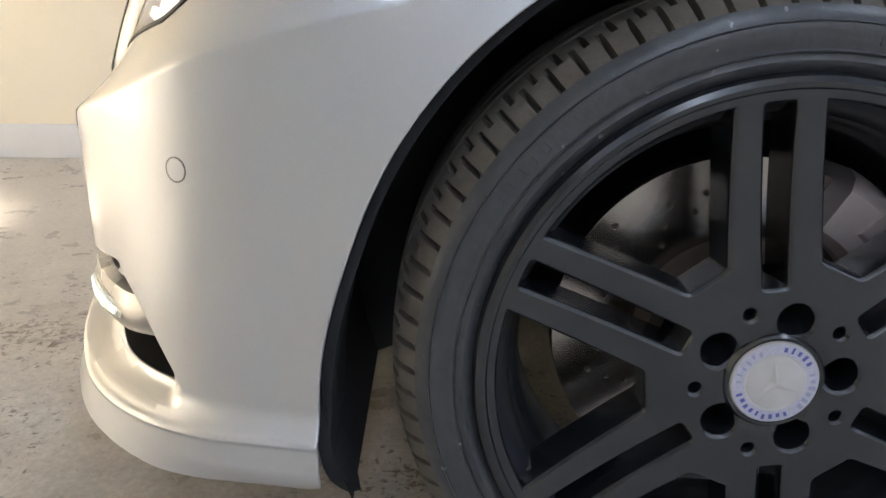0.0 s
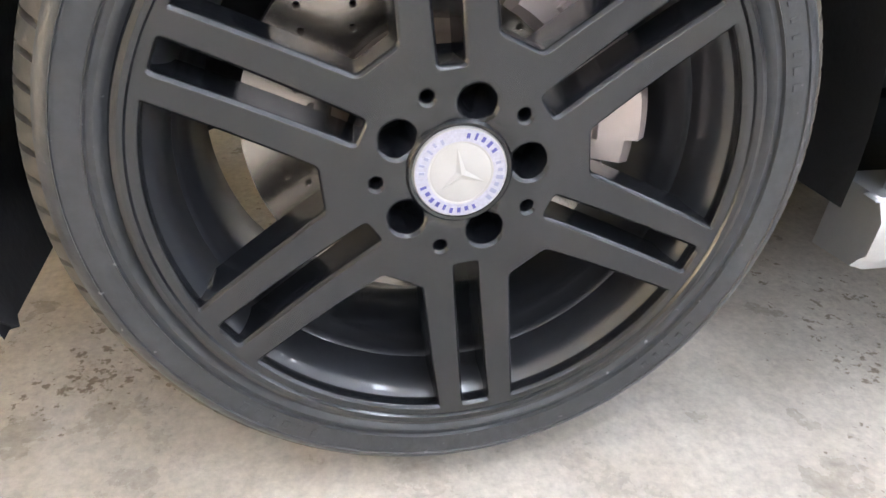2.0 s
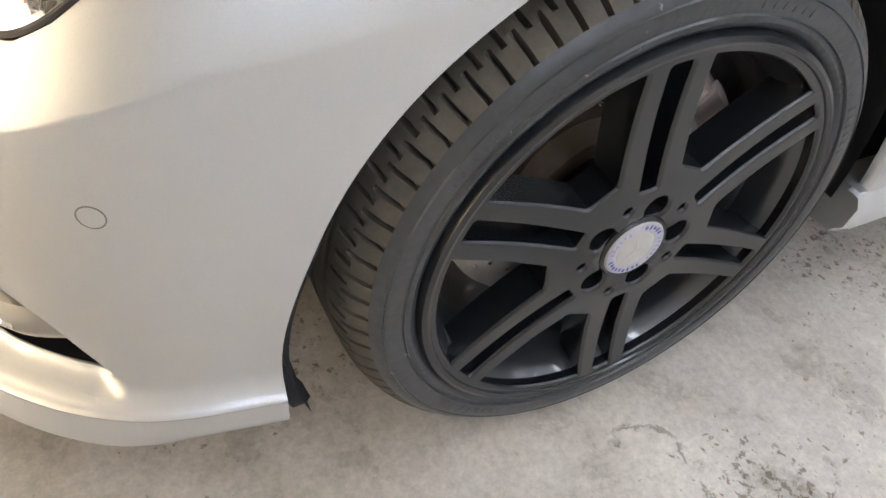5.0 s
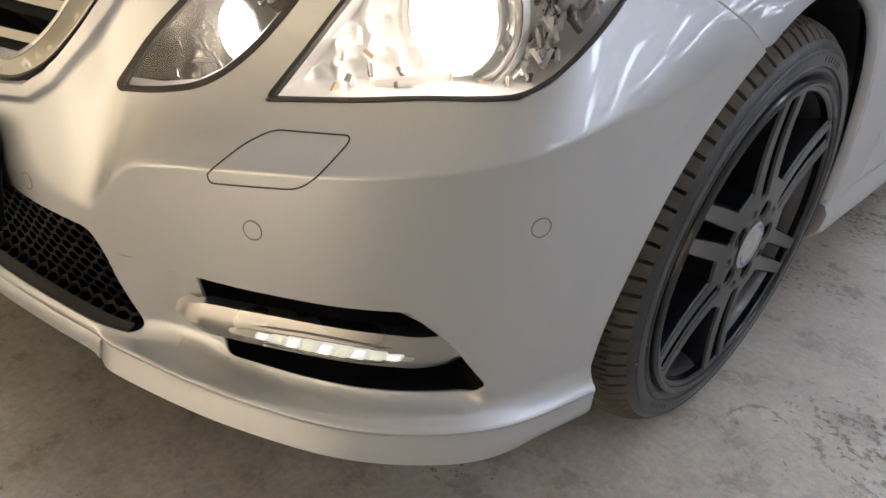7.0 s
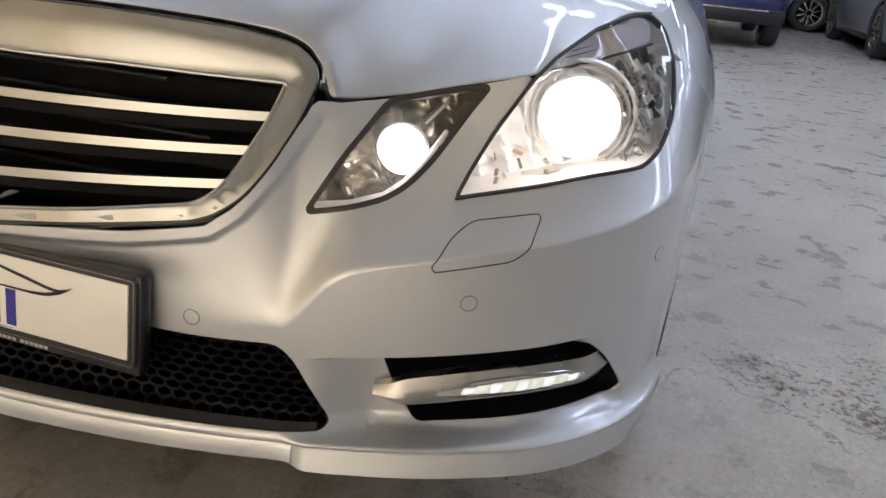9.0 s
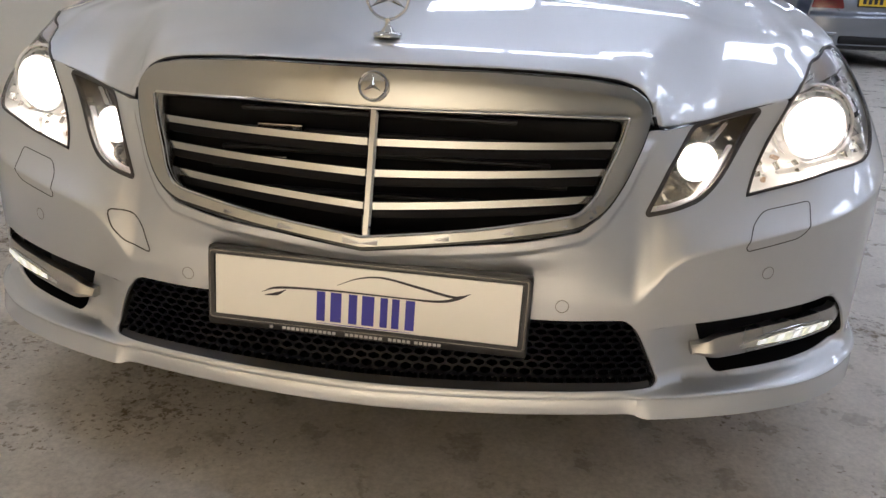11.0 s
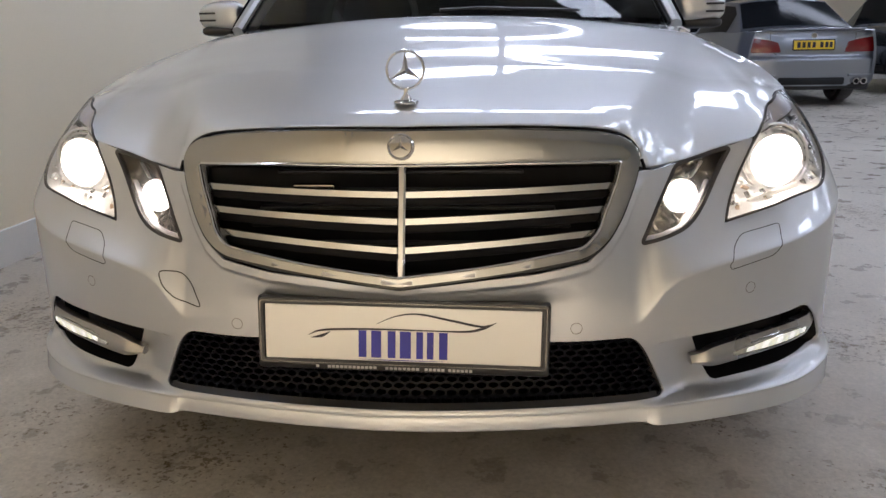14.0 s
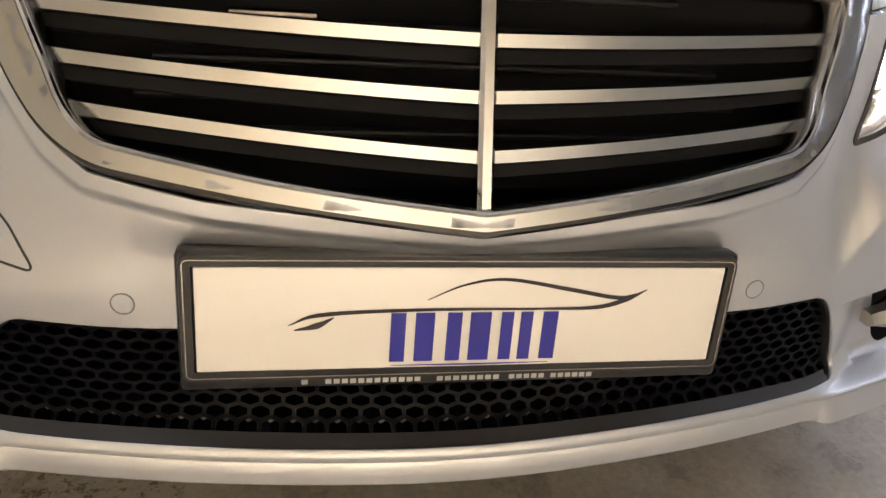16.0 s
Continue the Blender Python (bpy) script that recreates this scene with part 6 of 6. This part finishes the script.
def parked_car(name, label, paint, m, L, W, H, deck, nose, cabin, wheel_r=0.33, wheels=(1.05, 3.93), rim_material=STEEL, low=0.24):
    """A parked car, tail at y = 0 and nose at y = L. cabin: where the rear glass starts and ends, and the screen's top and foot."""
    c = thing(name, label, "car")
    h = W / 2
    y0, y1, y2, y3 = cabin
    belt = lambda y: deck + (nose - deck) * step(y2, L, np.asarray(y, float)) - 0.10 * step(L - 0.5, L, np.asarray(y, float))
    round_in = lambda y: 0.10 * (1 - step(0, 0.40, y)) + 0.16 * step(L - 0.6, L, y)
    def side(s):
        return lambda y, z: np.stack([s * (h - round_in(y) - 0.06 * np.maximum(0, (z - 0.58) / 0.4) ** 2 - 0.05 * np.maximum(0, (0.50 - z) / 0.3) ** 2), y, z], -1)
    edge_x = lambda y: h - round_in(y) - 0.06 * np.maximum(0, (belt(y) - 0.58) / 0.4) ** 2
    for s in (1, -1):
        holes = [[(wy + (wheel_r + 0.05) * math.cos(a), wheel_r + (wheel_r + 0.05) * math.sin(a)) for a in np.linspace(0, 2 * math.pi, 28, endpoint=False)] for wy in wheels]
        ys = np.linspace(0.10, L - 0.06, 26)
        line = [(0.10, low + 0.10), (0.35, low)]
        for hole in holes:
            wy = hole[0][0] - (wheel_r + 0.05)
            line += [(wy - wheel_r - 0.04, low)] + [(wy - (wheel_r + 0.05) * math.cos(a), wheel_r + (wheel_r + 0.05) * math.sin(a)) for a in np.linspace(0.0, math.pi, 18)] + [(wy + wheel_r + 0.04, low)]
        line += [(L - 0.3, low), (L - 0.06, low + 0.1)] + [(float(y), float(belt(y))) for y in ys[::-1]]
        panel("body_side", side(s), line, [], paint, c, gap=0.12, edge=0.05, flip=s, rim=((0.0, 0.03),))
        part("lower_sill", boxed(min(s * (h - 0.14), s * (h - 0.03)), max(s * (h - 0.14), s * (h - 0.03)), wheels[0] + 0.42, wheels[1] - 0.42, low - 0.05, low + 0.03, bevel=0.01), BLACK_TRIM, c)
        for wy in wheels:
            road_wheel(c, pose(s * (h - 0.02), wy, wheel_r, rz=0 if s > 0 else 180), wheel_r, rim_material)
    part("underbody", boxed(-h + 0.10, h - 0.10, 0.2, L - 0.2, low - 0.03, low + 0.25), LINER, c, smooth=False)
    lid = lambda x, y: np.stack([x, y, belt(y) + 0.035 * (1 - (np.abs(x) / h) ** 2)], -1)
    for nm, a, b in (("boot_lid", 0.12, y0 + 0.1), ("bonnet", y3 - 0.1, L - 0.08)):
        ys = np.linspace(a, b, 8)
        panel(nm, lid, [(float(edge_x(y)), float(y)) for y in ys] + [(-float(edge_x(y)), float(y)) for y in ys[::-1]], [], paint, c, gap=0.12, edge=0.06, rim=((0.0, 0.02),))
    # glasshouse
    foot, top = h - 0.09, h - 0.30
    zf = lambda y: belt(y) - 0.01
    rows = [(y0, foot * 0.93, float(zf(y0)) + 0.03), (y1, top, H - 0.05), ((y1 + y2) / 2, top + 0.03, H - 0.01), (y2, top, H - 0.05), (y3, foot * 0.93, float(zf(y3)) + 0.03)]
    def grid(name, pts, material, lab="", lift=0.0):
        verts = [q for row in pts for q in row]
        k = len(pts[0])
        return link_mesh(name, verts, [(i * k + j, i * k + j + 1, (i + 1) * k + j + 1, (i + 1) * k + j) for i in range(len(pts) - 1) for j in range(k - 1)], material, c, lab)
    arc = lambda y, w, z, bow=0.04, sag=0.05: [(w * a, y - sag * (1 - a * a) * (1 if y < (y1 + y2) / 2 else -1) * 0.8, z + bow * (1 - a * a)) for a in np.linspace(-1, 1, 9)]
    grid("roof", [arc(y, w, z, 0.05, 0.0) for y, w, z in (rows[1], rows[2], rows[3])], paint)
    grid("rear_pillar_frame", [arc(*rows[0]), arc(*rows[1], 0.05, 0.0)], paint)
    grid("screen_frame", [arc(*rows[3], 0.05, 0.0), arc(*rows[4])], paint)
    mix = lambda a, b, t, k: (a[0] + (b[0] - a[0]) * t, (a[1] + (b[1] - a[1]) * t) * k, a[2] + (b[2] - a[2]) * t)
    up = np.array([0, -0.010, 0.010])
    grid("rear_window", [[np.array(q) + up for q in arc(*mix(rows[0], rows[1], 0.05, 0.965))], [np.array(q) + up for q in arc(*mix(rows[0], rows[1], 0.93, 0.97), 0.05, 0.005)]], DARK_GLASS, "dark rear window")
    up = np.array([0, 0.010, 0.010])
    grid("windscreen", [[np.array(q) + up for q in arc(*mix(rows[4], rows[3], 0.06, 0.90))], [np.array(q) + up for q in arc(*mix(rows[4], rows[3], 0.90, 0.92), 0.05, 0.005)]], DARK_GLASS, "dark windscreen")
    for s in (1, -1):
        lower = [(s * foot, y, float(zf(y))) for y in np.linspace(y0, y3, 12)]
        roof_y = np.interp(np.linspace(y0, y3, 12), [y0, y1, y2, y3], [y0, y1, y2, y3])
        upper = [(s * np.interp(y, [y0, y1, (y1 + y2) / 2, y2, y3], [foot * 0.93, top, top + 0.03, top, foot * 0.93]), y, np.interp(y, [y0, y1, (y1 + y2) / 2, y2, y3], [rows[0][2], H - 0.05, H - 0.01, H - 0.05, rows[4][2]])) for y in roof_y]
        grid("side_frame", [lower, upper], paint)
        keep = range(2, 10)
        lo = [np.array(lower[i]) * 0.93 + np.array(upper[i]) * 0.07 + [s * 0.008, 0, 0] for i in keep]
        hi = [np.array(lower[i]) * 0.12 + np.array(upper[i]) * 0.88 + [s * 0.008, 0, 0] for i in keep]
        grid("side_window", [lo, hi], DARK_GLASS, "dark side windows")
    front = lambda x, z: np.stack([x, L - 0.02 - 0.22 * (np.abs(x) / h) ** 2.4 - 0.05 * np.maximum(0, z - 0.6), z], -1)
    panel("front_end", front, rounded([(-h + 0.10, low + 0.02), (h - 0.10, low + 0.02), (h - 0.16, float(belt(L))), (-h + 0.16, float(belt(L)))], 0.05), [], paint, c, gap=0.12, edge=0.06, flip=-1)
    c.matrix_world = m
    return c, h, belt


# -- grey saloon seen from behind
def grey_saloon():
    c, h, belt = parked_car("grey_saloon_car", "blue-grey metallic saloon car parked tail outwards", GREY_PAINT, pose(4.33, 9.28, GROUND), 4.86, 1.846, 1.47, 0.985, 0.86, (0.72, 1.45, 2.55, 3.45), 0.335, (1.05, 3.94), STEEL)
    rear = lambda x, z: np.stack([x, 0.015 + 0.15 * (np.abs(x) / 0.9) ** 2.6 + 0.05 * step(0.60, 0.66, z) + 0.03 * step(0.75, 1.0, z) + 0.10 * np.maximum(0, 0.42 - z), z], -1)
    shell = panel("rear_end", rear, rounded([(-0.80, 0.27), (0.80, 0.27), (0.845, 0.45), (0.835, 0.80), (0.78, 0.985), (-0.78, 0.985), (-0.835, 0.80), (-0.845, 0.45)], 0.05), [], GREY_PAINT, c, "blue-grey tail and bumper", gap=0.05, edge=0.03)
    boot_line = rounded([(-0.56, 0.98), (-0.54, 0.74), (-0.44, 0.665), (0.44, 0.665), (0.54, 0.74), (0.56, 0.98)], 0.05)
    l = spaced(boot_line[3:-3], 0.02, False)
    p, n = frame_of(rear, l[:, 0], l[:, 1])
    sweep("boot_joint", p, n, [(-0.004, -0.003), (-0.004, 0.002), (0.004, 0.002), (0.004, -0.003)], SEAL, shell)
    for s in (1, -1):
        lamp = rounded([(s * 0.840, 0.715), (s * 0.832, 0.85), (s * 0.79, 0.925), (s * 0.62, 0.885), (s * 0.455, 0.840), (s * 0.415, 0.715)][::s], 0.02)
        panel("tail_light", rear, lamp, [], RED_LAMP, c, "red tail light with a clear top", gap=0.04, edge=0.02, lift=0.012, rim=((0.004, 0.012),))
        clear = rounded([(s * 0.815, 0.908), (s * 0.79, 0.937), (s * 0.62, 0.900), (s * 0.54, 0.874)][::s], 0.01)
        panel("tail_light_top", rear, clear, [], CLEAR_LAMP, c, "clear upper lens", gap=0.04, edge=0.02, lift=0.015, rim=((0.003, 0.01),))
        for k in range(2):
            part("exhaust_tip", moved(revolve([(0.030, -0.06), (0.042, -0.06), (0.044, -0.05), (0.042, 0.1), (0.034, 0.1)], 24, "y"), Matrix.Translation((s * (0.56 + 0.092 * k), 0.02, 0.335))), CHROME, c, "round chrome exhaust tip")
            part("exhaust_bore", moved(revolve([(0.0, 0.0), (0.034, 0.0)], 20, "y", closed=False), Matrix.Translation((s * (0.56 + 0.092 * k), -0.01, 0.335))), LINER, c)
        part("bumper_ledge", boxed(min(s * 0.47, s * 0.78), max(s * 0.47, s * 0.78), 0.0, 0.10, 0.395, 0.425, bevel=0.012), GREY_PAINT, c, "pale ledge over the exhausts")
    part("diffuser", boxed(-0.43, 0.43, 0.005, 0.20, 0.285, 0.385, bevel=0.02), LINER, c, "black diffuser")
    part("lower_valance", boxed(-0.78, 0.78, 0.06, 0.25, 0.22, 0.31, bevel=0.03), BLACK_TRIM, c)
    part("spoiler_lip", boxed(-0.66, 0.66, 0.055, 0.15, 1.0, 1.022, bevel=0.009), GREY_PAINT, c, "slim boot spoiler")
    plate = panel("rear_plate", rear, rounded([(-0.26, 0.75), (0.26, 0.75), (0.26, 0.865), (-0.26, 0.865)], 0.008), [], PLATE_YELLOW, c, "yellow rear plate with dark bars", gap=0.1, edge=0.03, lift=0.012, rim=((0.0, 0.01),))
    edge = spaced(rounded([(-0.268, 0.743), (0.268, 0.743), (0.268, 0.872), (-0.268, 0.872)], 0.01), 0.03)
    ep, en = frame_of(rear, edge[:, 0], edge[:, 1])
    sweep("plate_frame", ep + en * 0.012, en, [(-0.009, -0.01), (-0.009, 0.003), (0.007, 0.003), (0.007, -0.01)], PLATE_BLACK, plate, "black frame of the plate", closed=True)
    for x0 in (-0.215, -0.150, -0.085, -0.020, 0.080, 0.145, 0.200):
        panel("plate_bar", rear, [(x0 - 0.0, 0.772), (x0 + 0.040, 0.772), (x0 + 0.040, 0.843), (x0, 0.843)], [], PLATE_INK, plate, gap=0.1, edge=0.03, lift=0.015, rim=((0.0, 0.002),))
    part("boot_badge", moved(revolve([(0.0, -0.006), (0.036, -0.004), (0.040, 0.004), (0.040, 0.012)], 28, "y", closed=False), Matrix.Translation((0, 0.085, 0.925))), CHROME, c, "round badge")
    part("roof_fin", moved(blob(0.02, 0.07, 0.03, 2.2, 12, 8), Matrix.Translation((0, 1.75, 1.50))), GREY_PAINT, c, "small roof aerial")
    return c


grey_saloon()


# -- blue off-road car seen from behind
def blue_estate():
    c, h, belt = parked_car("blue_off_road_car", "deep blue off-road car with black bumper parked tail outwards", BLUE_PAINT, pose(1.35, 9.55, GROUND), 4.3, 1.86, 1.72, 1.05, 0.98, (0.18, 0.42, 2.3, 3.1), 0.36, (0.78, 3.4), LAMP_GREY, 0.36)
    rear = lambda x, z: np.stack([x, 0.02 + 0.13 * (np.abs(x) / 0.9) ** 3 + 0.05 * step(0.60, 0.66, z) + 0.05 * np.maximum(0, z - 0.7), z], -1)
    panel("tailgate", rear, rounded([(-0.80, 0.46), (0.80, 0.46), (0.82, 0.80), (0.78, 1.08), (-0.78, 1.08), (-0.82, 0.80)], 0.05), [], BLUE_PAINT, c, "blue tailgate", gap=0.06, edge=0.03)
    part("rear_bumper", boxed(-0.86, 0.86, -0.06, 0.22, 0.30, 0.475, bevel=0.04), BLACK_TRIM, c, "black rear bumper")
    part("bumper_strip", boxed(-0.66, 0.66, -0.066, -0.05, 0.452, 0.470, bevel=0.004), CHROME, c, "bright strip on the bumper")
    for s in (1, -1):
        part("tail_light", boxed(min(s * 0.74, s * 0.86), max(s * 0.74, s * 0.86), 0.04, 0.14, 0.60, 0.95, bevel=0.02), RED_LAMP, c, "red tail light")
    part("exhaust_pipe", moved(revolve([(0.02, 0.0), (0.03, 0.0), (0.03, 0.3), (0.02, 0.3)], 16, "y"), Matrix.Translation((-0.25, 0.0, 0.28))), STEEL, c, "steel exhaust pipe")
    part("tow_eye", boxed(-0.04, 0.10, -0.03, 0.10, 0.27, 0.31, bevel=0.008), STEEL, c)
    return c


blue_estate()
parked_car("black_off_road_car", "black off-road car parked beside the grey saloon", BLACK_PAINT, pose(7.22, 10.05, GROUND), 4.6, 1.9, 1.82, 1.08, 1.0, (0.2, 0.5, 2.5, 3.4), 0.38, (0.95, 3.75), LAMP_GREY, 0.36)
parked_car("pale_silver_car", "pale silver car parked along the end wall", PALE_PAINT, pose(6.4, 15.15, GROUND, rz=90), 3.9, 1.7, 1.78, 1.0, 0.95, (0.25, 0.6, 2.4, 3.0), 0.32, (0.75, 3.15), STEEL)
